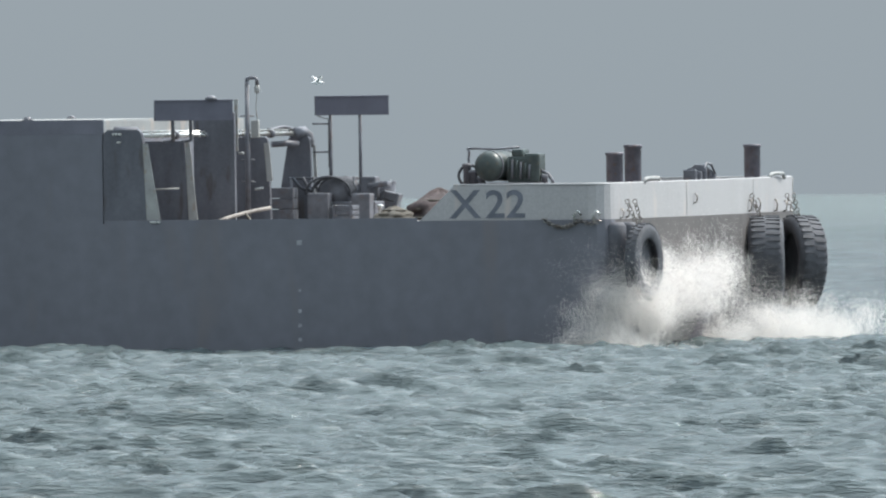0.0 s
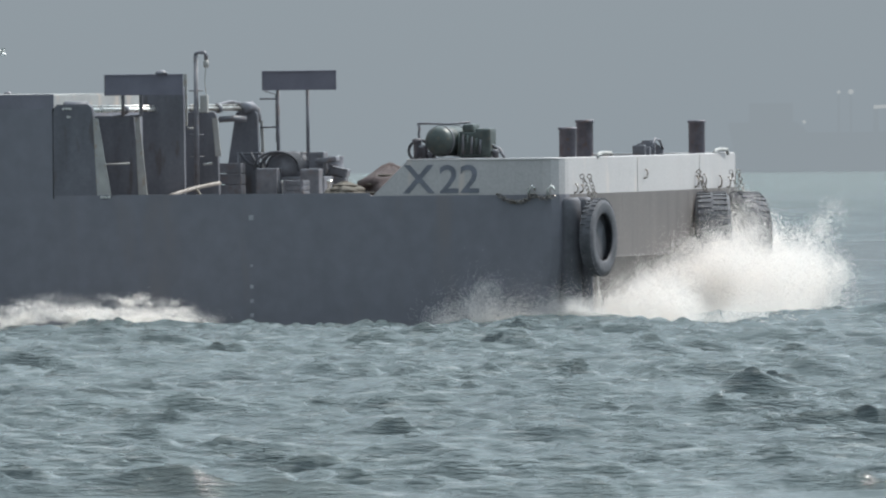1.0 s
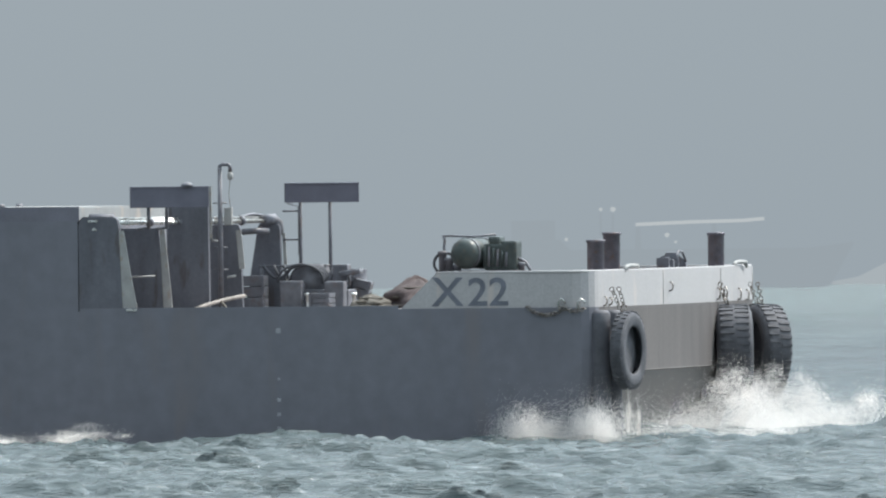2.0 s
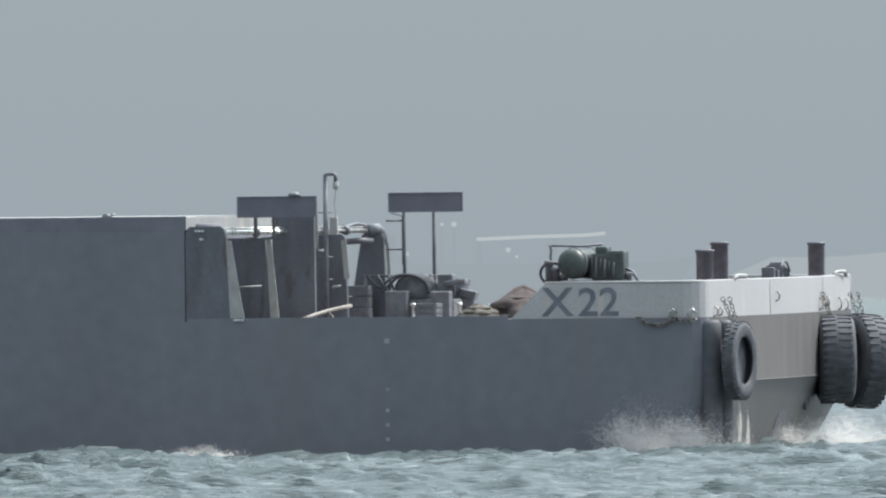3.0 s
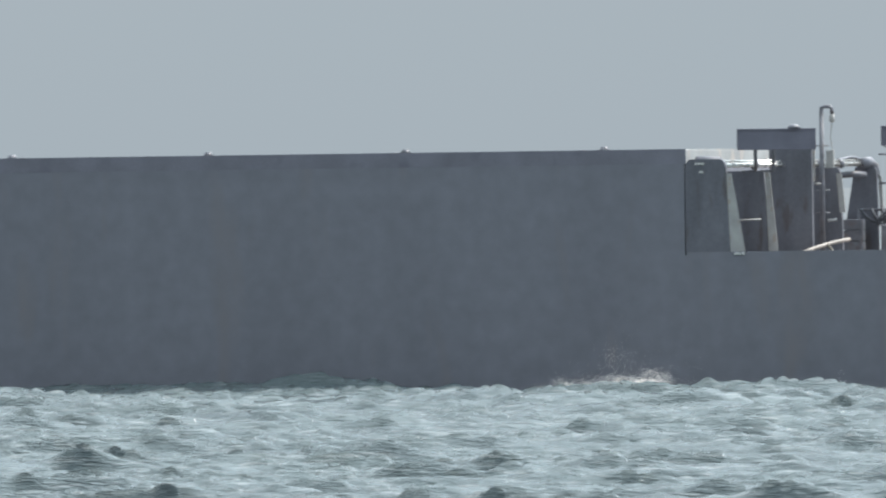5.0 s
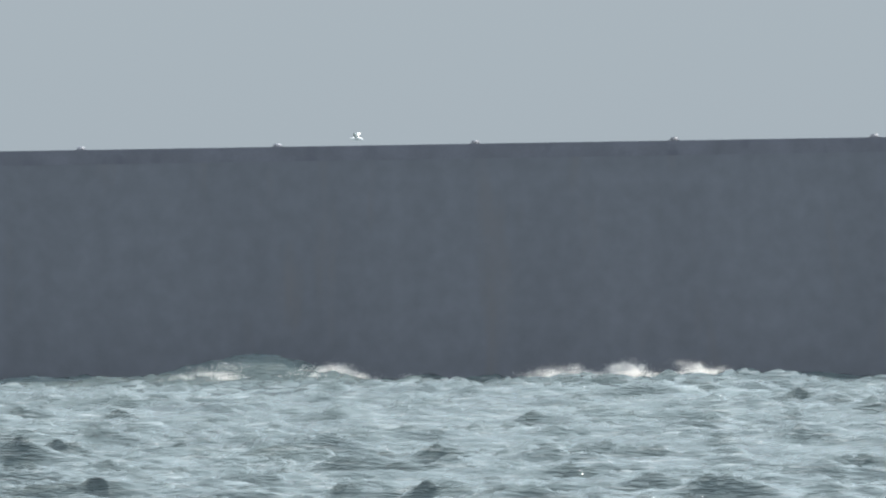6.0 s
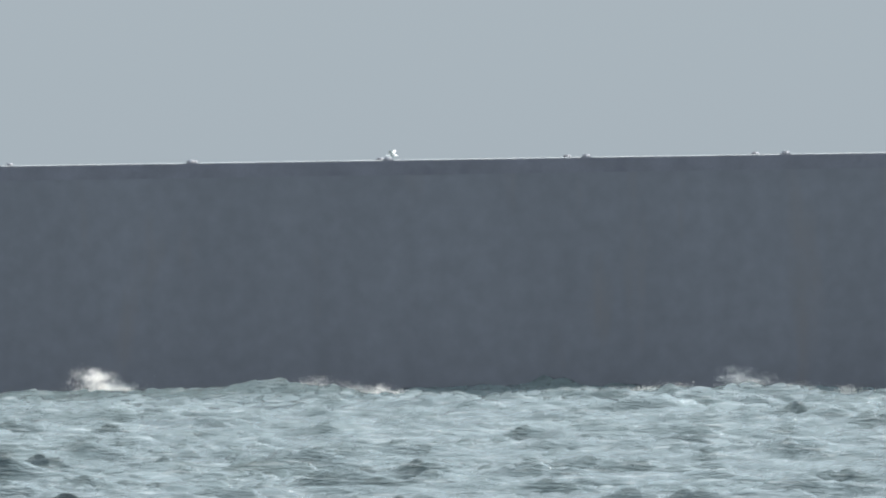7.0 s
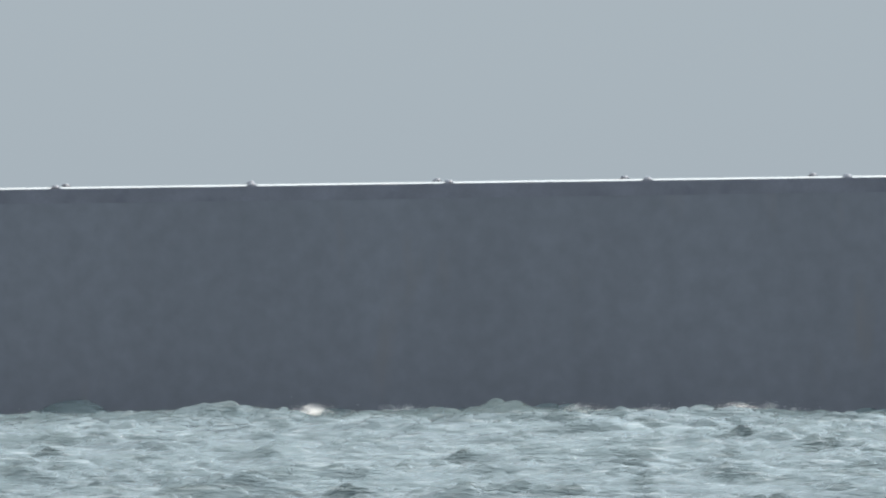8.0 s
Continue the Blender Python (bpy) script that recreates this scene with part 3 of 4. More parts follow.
def sign_board(cx, y, wide, turn, z0, z1, legs, label, step=False, foot=0.0):
    x0, x1 = cx - wide / 2, cx + wide / 2
    legs = [cx + q for q in legs]
    ob = thing("sign_board", cx, y, DECK_Z, label, "sign board", "boards on posts", rz=turn)
    bm = BM()
    box(bm, x0 - cx, -0.05, z0 - DECK_Z, x1 - cx, 0.05, z1 - DECK_Z, 0.02)
    part("board", bm, BOARD, ob, "blank slate-blue board")
    for zz in (z0, z1):
        bm = BM()
        s = 0.02 if zz == z0 else -0.02
        box(bm, x0 - cx + 0.004, -0.065, zz - DECK_Z + s - 0.018, x1 - cx - 0.004, -0.052, zz - DECK_Z + s + 0.018, 0.004)
        part("frame_bar", bm, BOARD, ob)
    for lx in legs:
        bm = BM()
        rod(bm, (lx - cx, 0.09, foot), (lx - cx, 0.09, z1 - DECK_Z - 0.05), 0.042)
        if foot:
            rod(bm, (lx - cx, 0.09, foot), (lx - cx, 1.0, foot - 0.02), 0.03)
        else:
            rod(bm, (lx - cx, 0.09, 0), (lx - cx, 0.09, 0.03), 0.11)
        part("post", finish(bm, True), DARK, ob)
    if foot:
        bm = BM()
        lathe(bm, [(0.14, 0.0), (0.15, 0.03), (0.09, 0.08), (0.02, 0.1)], 14, pose(0.42, 0.0, z1 - DECK_Z - 0.005))
        part("lamp_hood", finish(bm, True), DARK, ob, "small dark lamp hood")
    if step:
        bm = BM()
        for z in (1.55, 2.2):
            rod(bm, (legs[0] - cx - 0.42, 0.09, z), (legs[0] - cx, 0.09, z), 0.022, sides=8)
        hose(bm, [(legs[0] - cx - 0.3, 0.09, 2.38), (legs[0] - cx - 0.05, 0.06, 2.3), (legs[0] - cx - 0.05, 0.05, 1.2)], 0.015, 6)
        part("step_bar", finish(bm, True), DARK, ob)
    return ob


sign_board(-9.7, 0.73, 1.82, 29, 5.38, 5.855, (-0.46, -0.04), "dark slate-blue blank board on posts above the pipe trestles", foot=1.86)
sign_board(-7.52, 6.43, 1.72, 24, 5.46, 5.91, (-0.48, 0.21), "dark slate-blue blank board on two tall posts", True)



def lamp_mast():
    ob = thing("lamp_mast", -9.17, 3.39, DECK_Z, "dark steel mast with a hooked lamp bracket", "mast")
    bm = BM()
    rod(bm, (0, 0, 0), (0, 0, 3.2), 0.06, 0.05)
    part("pole", finish(bm, True), DARK, ob)
    bm = BM()
    hose(bm, [(0, 0, 3.14), (0.0, 0, 3.24), (0.06, 0, 3.27), (0.2, 0, 3.27), (0.24, 0, 3.22), (0.24, 0, 3.1)], 0.045)
    part("bracket", finish(bm, True), DARK, ob)
    bm = BM()
    lathe(bm, [(0.02, 3.12), (0.06, 3.08), (0.07, 2.98), (0.045, 2.92)], 14, pose(0.24, 0, 0))
    part("lamp", finish(bm, True), PALEPOST, ob, "pale lamp head")
    bm = BM()
    hose(bm, [(0.24, 0, 2.95), (0.2, 0.02, 2.6), (0.25, 0, 2.2), (0.2, 0, 1.9)], 0.012, 6)
    box(bm, 0.1, -0.06, 1.9, 0.28, 0.06, 2.3, 0.02)
    part("junction_box", finish(bm), PALEPOST, ob)
    for z in (0.9, 1.4, 1.9, 2.4):
        bm = BM()
        rod(bm, (-0.16, 0, z), (0.16, 0, z), 0.015, sides=6)
        part("rung", finish(bm, True), DARK, ob)


lamp_mast()


def pipe_trestle():
    ob = thing("pipe_trestle", 0, 0, DECK_Z, "bright steel delivery pipe across dark tapered trestles on deck", "pipe trestle")

    def column(top, bottom, y0, y1, zt, round_top=0.08):
        """A plated trestle leg: its width at the top and at the deck, its depth and its height."""
        (xa, xb), (xc, xd) = top, bottom
        t = zt - DECK_Z
        rows = [(xc, xd, 0.0), ((xa + xc) / 2, (xb + xd) / 2, 0.5 * t), (xa, xb, t - 2 * round_top), (xa + 0.3 * round_top, xb - 0.3 * round_top, t - 0.7 * round_top), (xa + round_top, xb - round_top, t)]
        bm = BM()
        rings(bm, [[(p, y0, z), (q, y0, z), (q, y1, z), (p, y1, z)] for p, q, z in rows])
        part("column", finish(bm), SOOT, ob)

    column((-11.63, -10.72), (-11.63, -10.55), 0.03, 0.25, 5.19, 0.1)
    column((-11.1, -10.13), (-11.0, -9.98), 1.45, 1.65, 4.92, 0.03)
    column((-10.2, -9.24), (-10.2, -9.23), 2.5, 2.65, 5.56, 0.03)
    column((-9.85, -8.9), (-9.85, -8.85), 4.15, 4.3, 4.98, 0.06)
    column((-8.92, -8.4), (-9.2, -8.36), 5.95, 6.1, 4.98, 0.06)
    # roller housing and cleats over the first leg
    bm = BM()
    lathe(bm, [(0.05, -0.3), (0.17, -0.27), (0.17, 0.27), (0.05, 0.3)], 18, pose(-11.15, 0.25, 2.02, 0, 90, 0))
    part("roller", finish(bm, True), SOOT, ob, "dark roller over the first trestle leg")
    for x, z, w in ((-11.3, 2.02, 0.11), (-11.26, 1.84, 0.05)):
        bm = BM()
        box(bm, x - w, 0.0, z - 0.025, x + w, 0.028, z + 0.025, 0.008)
        part("cleat", bm, STEEL, ob, "bright worn cleat")
    # pale tapered gussets: x at the top, x at the foot, y, height of top and foot
    for (xa, xb), (xc, xd), y, zt, zb in (((-10.7, -10.59), (-10.62, -10.29), 0.02, 1.8, 0.0), ((-10.24, -10.13), (-10.17, -9.96), 1.4, 1.82, 0.06),
                                          ((-8.97, -8.85), (-8.9, -8.77), 4.05, 1.78, 0.9), ((-8.4, -8.33), (-8.36, -8.28), 6.2, 1.7, 0.6), ((-9.28, -9.2), (-9.28, -9.2), 2.68, 2.78, 1.6)):
        bm = BM()
        dx = -0.265 * (y - 1.95) if 1.0 < y < 1.9 else 0.0
        rings(bm, [[(p + dx, y, z), (q + dx, y, z), (q + dx, y + 0.03, z), (p + dx, y + 0.03, z)] for p, q, z in ((xc, xd, zb), (xa, xb, zt))])
        part("gusset", finish(bm), PALEPOST, ob, "pale tapered gusset plate")

    def on_pipe(u, lift=0.0):
        return Vector((-11.0 + 2.45 * u, -0.3 + 6.5 * u, 1.985 + lift))

    bm = BM()
    rod(bm, on_pipe(0.06), on_pipe(0.97), 0.055, sides=16)
    part("pipe", finish(bm, True), STEEL, ob, "bright galvanised pipe")
    bm = BM()
    rod(bm, on_pipe(0.07, 0.085), on_pipe(0.92, 0.085), 0.02, sides=8)
    part("conduit", finish(bm, True), STEEL, ob, "thin conduit clipped above the pipe")
    for u in (0.27, 0.44, 0.66, 0.8):
        bm = BM()
        rod(bm, on_pipe(u - 0.006), on_pipe(u + 0.006), 0.1, sides=16)
        part("flange", finish(bm, True), DARK, ob)
    a, b = on_pipe(0.93), on_pipe(1.0)
    bm = BM()
    hose(bm, [a, a.lerp(b, 0.5) + Vector((0, 0, 0.03)), b + Vector((-0.05, 0, 0.02)), b + Vector((0.03, 0.05, -0.06)), b + Vector((0.05, 0.06, -0.2)), b + Vector((0.04, 0.06, -0.32))], 0.13, 12)
    part("elbow", finish(bm, True), DARK, ob, "dark flanged elbow")
    # lumpy lagged line above and a dark cross pipe below
    for n, pts, r in (("lagged_line", [on_pipe(u, 0.12 + 0.03 * math.sin(40 * u)) + Vector((0.1, 0.35, 0)) for u in np.linspace(0.74, 0.95, 14)], 0.04),
                      ("cross_pipe", [(-9.12, 5.3, 1.74), (-8.85, 5.5, 1.76), (-8.6, 5.7, 1.74)], 0.075)):
        bm = BM()
        hose(bm, pts, r, 10)
        part(n, finish(bm, True), DARK, ob)
    for p, q, r in (((-10.62, 0.6, 0.76), (-10.1, 0.9, 0.78), 0.018), ((-9.15, 3.9, 0.72), (-8.95, 3.95, 0.75), 0.03), ((-9.25, 2.9, 1.55), (-9.12, 2.9, 1.55), 0.025)):
        bm = BM()
        rod(bm, p, q, r, sides=8)
        part("rung", finish(bm, True), PALEPOST, ob)
    for x, y in ((-10.42, 0.0), (-10.0, 1.38)):
        bm = BM()
        box(bm, x - 0.12, y - 0.03, 0.0, x + 0.12, y, 0.05, 0.01)
        part("foot_plate", bm, STEEL, ob, "bright worn foot plate")


pipe_trestle()


def deck_machine():
    ob = thing("deck_winch", -7.25, 5.0, DECK_Z, "dark hose winch with loops of black hose on the deck", "winch")
    bm = BM()
    box(bm, -0.6, -0.4, 0.0, 0.75, 0.5, 0.42, 0.04)
    part("bed_frame", finish(bm), DARK, ob)
    bm = BM()
    lathe(bm, [(0.42, -0.4), (0.42, -0.36), (0.22, -0.34), (0.22, 0.34), (0.42, 0.36), (0.42, 0.4)], 24, pose(-0.2, 0.1, 0.58, 90))
    part("drum", finish(bm, True), DARK, ob)
    for k in range(4):
        bm = BM()
        r = 0.46 - 0.05 * k
        hose(bm, [(-0.35 + 0.08 * k + 1.15 * r * math.cos(t), -0.42 + 0.07 * k, 0.62 + 0.03 * k + 0.8 * r * math.sin(t)) for t in np.linspace(-0.2, math.pi + 0.1, 18)], 0.03)
        part("hose_loop", finish(bm, True), RUBBER, ob)
    for x0, x1, z0, z1, y, rot in ((0.2, 0.55, 0.42, 0.98, 0.6, 0), (-0.75, -0.25, 0.0, 0.62, -0.6, 0), (0.45, 0.95, 0.66, 0.78, 0.5, -6), (0.28, 0.72, 0.0, 0.6, -0.55, 0)):
        bm = BM()
        box(bm, x0, y - 0.2, z0, x1, y + 0.2, z1, 0.035, pose(0, 0, 0, 0, rot, 0))
        part("housing", finish(bm), DARK, ob)
    for x, y in ((-0.1, -0.78), (0.95, -0.7)):
        bm = BM()
        lathe(bm, [(0.07, 0.0), (0.045, 0.03), (0.045, 0.27), (0.08, 0.29), (0.08, 0.33), (0.02, 0.35)], 12, pose(x, y, 0))
        part("valve_stem", finish(bm, True), STEEL, ob, "bright steel valve stem")


deck_machine()


def hose_rack():
    ob = thing("hose_rack", -8.2, 5.6, DECK_Z, "dark pipe rack hung with sagging black hoses", "hose rack")
    for x in (-0.55, 0.25, 1.0):
        bm = BM()
        rod(bm, (x, 0, 0), (x, 0, 0.95), 0.035)
        part("upright", finish(bm, True), DARK, ob)
    bm = BM()
    rod(bm, (-0.6, 0, 0.95), (1.05, 0, 0.95), 0.03)
    part("top_rail", finish(bm, True), DARK, ob)
    for k in range(5):
        bm = BM()
        x0, x1, sag = -0.5 + 0.25 * k, 0.2 + 0.2 * k, 0.3 + 0.09 * k
        hose(bm, [(x0 + (x1 - x0) * t, -0.05 - 0.04 * k, 0.98 - 4 * sag * t * (1 - t)) for t in np.linspace(0, 1, 12)], 0.035)
        part("hose", finish(bm, True), RUBBER, ob)
    bm = BM()
    box(bm, 0.3, -0.3, 0.0, 0.9, 0.25, 0.5, 0.05)
    part("tool_locker", finish(bm), DARK, ob)


hose_rack()


def drum(x, y, label):
    ob = thing("oil_drum", x, y, DECK_Z, label, "drum", "deck drums")
    bm = BM()
    lathe(bm, [(0.27, 0.0), (0.29, 0.02), (0.285, 0.28), (0.3, 0.3), (0.285, 0.32), (0.285, 0.56), (0.3, 0.58), (0.285, 0.6), (0.285, 0.84), (0.295, 0.87), (0.26, 0.87), (0.26, 0.85)], 24)
    part("barrel", finish(bm, True), DARK, ob)
    bm = BM()
    lathe(bm, [(0.035, 0.85), (0.035, 0.89), (0.01, 0.895)], 10, pose(0.15, 0.05, 0))
    part("bung", finish(bm, True), STEEL, ob)


drum(-6.75, 6.3, "dark steel oil drum beside the winch")


def crate(x, y, z, w, d, hgt, ry, rz, label):
    ob = thing("crate", x, y, z, label, "crate", "deck crates", 0, ry, rz)
    for k in range(3):
        bm = BM()
        box(bm, -w / 2, -d / 2, hgt * k / 3 + 0.01, w / 2, d / 2, hgt * (k + 1) / 3 - 0.01, 0.012)
        part("slat", bm, DARK, ob)
    for sx in (-1, 1):
        bm = BM()
        box(bm, sx * (w / 2 - 0.05) - 0.03, -d / 2 - 0.025, 0, sx * (w / 2 - 0.05) + 0.03, -d / 2 - 0.003, hgt, 0.006)
        part("batten", bm, DARK, ob)


crate(-6.58, 5.9, DECK_Z + 0.02, 0.42, 0.5, 0.62, 14, 5, "dark crate leaning beside the winch")
crate(-6.6, 2.4, DECK_Z, 0.5, 0.4, 0.36, 0, -8, "low dark crate at the deck edge")
crate(-8.95, 5.4, DECK_Z, 0.7, 0.5, 0.75, 0, 3, "dark crate between the trestle legs")


def tarp_pile(x, y, z, rx_, ry_, h, seed, material, name, label):
    ob = thing(name, x, y, z, label, name.split("_")[0])
    bm = BM()
    loops = []
    for i in range(14):
        t = i / 13
        ring = []
        for k in range(26):
            a = 2 * math.pi * k / 26
            q = noise.noise(Vector((math.cos(a) * 1.6 + seed, math.sin(a) * 1.6, t * 2.2)))
            q2 = noise.noise(Vector((math.cos(a) * 5 + seed, math.sin(a) * 5, t * 6)))
            r = math.cos(t * math.pi / 2) ** 0.7 * (1 + 0.35 * q + 0.12 * q2) + 0.01
            ring.append((rx_ * r * math.cos(a), ry_ * r * math.sin(a), h * t * (1 + 0.25 * q)))
        loops.append(ring)
    rings(bm, loops)
    part("folded_cover", finish(bm, True), material, ob)
    bm = BM()
    for j in range(3):
        hose(bm, [(rx_ * (0.95 - 0.2 * j) * math.cos(a), ry_ * (1.04 - 0.2 * j) * math.sin(a), 0.06 + h * 0.3 * j) for a in np.linspace(math.pi, 2 * math.pi, 14)], 0.025, 6)
    part("lashing", finish(bm, True), ROPE, ob, "tan lashing rope")


tarp_pile(-4.6, 3.2, DECK_Z - 0.01, 0.78, 0.9, 0.66, 1.0, BROWN, "tarpaulin_heap", "reddish-brown tarpaulin heap lashed behind the bulwark")
tarp_pile(-5.45, 2.4, DECK_Z - 0.01, 0.5, 0.5, 0.3, 6.0, ROPE, "rope_heap", "tan heap of coiled mooring rope on deck")


def spar(a, b, r, label):
    ob = thing("timber_spar", *a, label, "spar")
    d = Vector(b) - Vector(a)
    bm = BM()
    hose(bm, [d * t + Vector((0, 0.02 * math.sin(5 * t), 0.03 * math.sin(3 * t))) for t in np.linspace(0, 1, 8)], r, 8)
    part("pole", finish(bm, True), WOOD, ob)
    bm = BM()
    hose(bm, [d * 0.5 + Vector((0, 0, 0.04)), d * 0.55 + Vector((0.1, -0.2, -0.1)), d * 0.6 + Vector((0.2, -0.6, -0.22)), d * 0.6 + Vector((0.32, -0.9, -0.24))], 0.03, 6)
    part("lashing", finish(bm, True), ROPE, ob)


spar((-9.09, 0.62, DECK_Z + 0.04), (-8.41, 2.52, DECK_Z + 0.3), 0.045, "bleached timber spar lying across the deck edge")


def compressor():
    ob = thing("compressor", -3.2, 4.3, DECK_Z, "faded green tank compressor with pipework behind the bulwark", "compressor")
    bm = BM()
    lathe(bm, [(0.02, -0.62), (0.2, -0.6), (0.31, -0.52), (0.34, -0.42), (0.34, 0.42), (0.31, 0.52), (0.2, 0.6), (0.02, 0.62)], 24, pose(-0.3, 0, 1.2, 90, 0, -18))
    part("tank", finish(bm, True), GREEN, ob, "rounded green pressure tank")
    for sy in (-0.35, 0.35):
        bm = BM()
        lathe(bm, [(0.345, -0.025), (0.36, -0.02), (0.36, 0.02), (0.345, 0.025)], 24, pose(-0.3, 0, 1.2, 90, 0, -18) @ pose(0, 0, sy), closed=True)
        part("band", finish(bm, True), DARK, ob)
    for x0, x1, z0, z1 in ((-0.02, 0.5, 0.82, 1.42), (0.38, 0.74, 0.8, 1.48), (0.08, 0.36, 1.4, 1.58)):
        bm = BM()
        box(bm, x0, -0.3, z0, x1, 0.3, z1, 0.06)
        part("engine_housing", finish(bm), GREEN, ob)
    for i in range(6):
        bm = BM()
        rod(bm, (0.0 + 0.1 * i, -0.33, 0.9), (0.02 + 0.1 * i, -0.34, 1.38 - 0.03 * i), 0.025, sides=8)
        part("cooling_pipe", finish(bm, True), DARK if i % 2 else GREEN, ob)
    bm = BM()
    box(bm, -0.7, -0.4, 0.0, 0.8, 0.4, 0.82, 0.03)
    part("skid", finish(bm), DARK, ob)
    bm = BM()
    hose(bm, [(-1.02, 0, 1.6), (-0.8, 0, 1.6), (-0.3, 0, 1.58), (0.2, 0, 1.62)], 0.025, 8)
    hose(bm, [(-1.02, 0, 1.62), (-0.98, 0, 1.5), (-1.0, 0, 1.35), (-0.95, 0, 1.0)], 0.03, 8)
    part("top_pipe", finish(bm, True), DARK, ob)
    bm = BM()
    hose(bm, [(-0.95 + 0.26 * math.cos(a), -0.1, 0.98 + 0.24 * math.sin(a)) for a in np.linspace(0.3, 5.4, 20)], 0.035, 8)
    part("looped_hose", finish(bm, True), RUBBER, ob, "looped black hose")
    for x, z0, z1, r in ((-1.0, 0.75, 1.25, 0.09), (-0.85, 0.75, 1.1, 0.1), (-0.66, 0.75, 0.95, 0.09), (0.82, 0.75, 0.98, 0.07)):
        bm = BM()
        lathe(bm, [(r, z0), (r, z1 - 0.08), (r * 1.3, z1 - 0.06), (r * 1.3, z1), (r * 0.4, z1 + 0.02)], 12, pose(x, -0.15, 0))
        part("valve", finish(bm, True), DARK, ob)
    bm = BM()
    hose(bm, [(0.7, -0.1, 1.1), (0.9, -0.1, 1.0), (1.0, -0.12, 0.85), (1.05, -0.12, 0.7)], 0.04, 8)
    part("exhaust_pipe", finish(bm, True), DARK, ob)


compressor()


def anchor_winch():
    ob = thing("anchor_windlass", 0.0, 8.6, DECK_Z, "small dark anchor windlass behind the bow rail", "windlass")
    bm = BM()
    box(bm, -0.4, -0.5, 0, 0.4, 1.4, 0.7, 0.05)
    part("bed", finish(bm), DARK, ob)
    for y, r, z in ((-0.3, 0.14, 0.95), (0.35, 0.2, 0.95), (0.8, 0.2, 0.93), (1.25, 0.16, 0.9)):
        bm = BM()
        lathe(bm, [(r, -0.16), (r, -0.13), (r * 0.75, -0.11), (r * 0.8, 0.0), (r * 0.75, 0.11), (r, 0.13), (r, 0.16)], 16, pose(0.05, y, z, 90, 0, 12))
        part("drum", finish(bm), DARK, ob)
    for y, z in ((-0.42, 1.05), (0.1, 1.0), (0.6, 1.16), (1.5, 0.98)):
        bm = BM()
        box(bm, -0.1, y - 0.07, 0.6, 0.2, y + 0.07, z, 0.03)
        part("bearing_block", finish(bm), DARK, ob)
    bm = BM()
    hose(bm, [(0.2, 0.2, 1.0), (0.22, 0.5, 1.19), (0.22, 0.95, 1.16), (0.2, 1.4, 0.95)], 0.03, 8)
    part("wire_guard", finish(bm, True), DARK, ob)


anchor_winch()


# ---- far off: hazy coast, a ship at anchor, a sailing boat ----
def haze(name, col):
    """A glow for what lies miles off: the haze is put in as emission colour."""
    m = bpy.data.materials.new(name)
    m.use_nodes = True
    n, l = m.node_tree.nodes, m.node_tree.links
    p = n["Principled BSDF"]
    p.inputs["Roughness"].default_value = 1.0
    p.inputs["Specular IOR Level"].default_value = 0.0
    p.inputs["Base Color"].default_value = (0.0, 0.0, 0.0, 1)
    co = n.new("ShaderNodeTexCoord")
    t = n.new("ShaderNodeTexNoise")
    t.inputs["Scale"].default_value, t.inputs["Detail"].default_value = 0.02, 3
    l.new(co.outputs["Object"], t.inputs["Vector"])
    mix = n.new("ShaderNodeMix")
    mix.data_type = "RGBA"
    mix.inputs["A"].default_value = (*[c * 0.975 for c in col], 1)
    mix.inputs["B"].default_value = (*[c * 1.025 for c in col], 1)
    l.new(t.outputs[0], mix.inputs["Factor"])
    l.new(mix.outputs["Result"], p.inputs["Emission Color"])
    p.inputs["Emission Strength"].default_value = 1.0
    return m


def polar(yaw, dist, z=0.0):
    return Vector((dist * math.sin(radians(yaw)), dist * math.cos(radians(yaw)), z))


def far_ship():
    at = polar(1.62, 3900)
    ob = tagged(new("anchored_ship"), "hazy grey cargo ship far off with a pale rail line", "ship")
    ob.matrix_basis = pose(at.x, at.y, 0, 0, 0, 3)
    # hull and white parts glow in hazed tones instead of being lit
    hz = haze("hazed_hull_glow", (0.234, 0.27, 0.297))
    wh = haze("hazed_white_glow", (0.36, 0.39, 0.405))
    bm = BM()
    prism(bm, [(-48, -1), (44, -1), (52, 13), (40, 11.5), (-30, 11.5), (-33, 14.5), (-52, 14.5), (-50, 4)], -7, 7)
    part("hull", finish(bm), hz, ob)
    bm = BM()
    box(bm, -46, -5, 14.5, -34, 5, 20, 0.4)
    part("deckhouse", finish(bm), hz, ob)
    bm = BM()
    hose(bm, [(-11, -7.2, 18.6), (5, -7.2, 19.2), (20, -7.2, 19.5), (26, -7.2, 20.0)], 0.5, 8)
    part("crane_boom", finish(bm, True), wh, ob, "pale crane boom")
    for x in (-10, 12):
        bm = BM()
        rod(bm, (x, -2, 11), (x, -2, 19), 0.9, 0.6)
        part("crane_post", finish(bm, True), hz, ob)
    for x, z, r in ((-21, 23, 0.5), (-17.5, 23, 0.75), (-31, 14.5, 0.5), (-2, 15.5, 0.7), (0.5, 13.5, 0.4)):
        bm = BM()
        lathe(bm, [(r * 0.3, -r), (r, -r * 0.4), (r, r * 0.5), (r * 0.3, r)], 12, pose(x, -7, z))
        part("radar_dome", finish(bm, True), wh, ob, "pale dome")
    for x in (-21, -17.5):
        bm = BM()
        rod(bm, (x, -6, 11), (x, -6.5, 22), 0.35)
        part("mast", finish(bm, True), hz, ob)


far_ship()


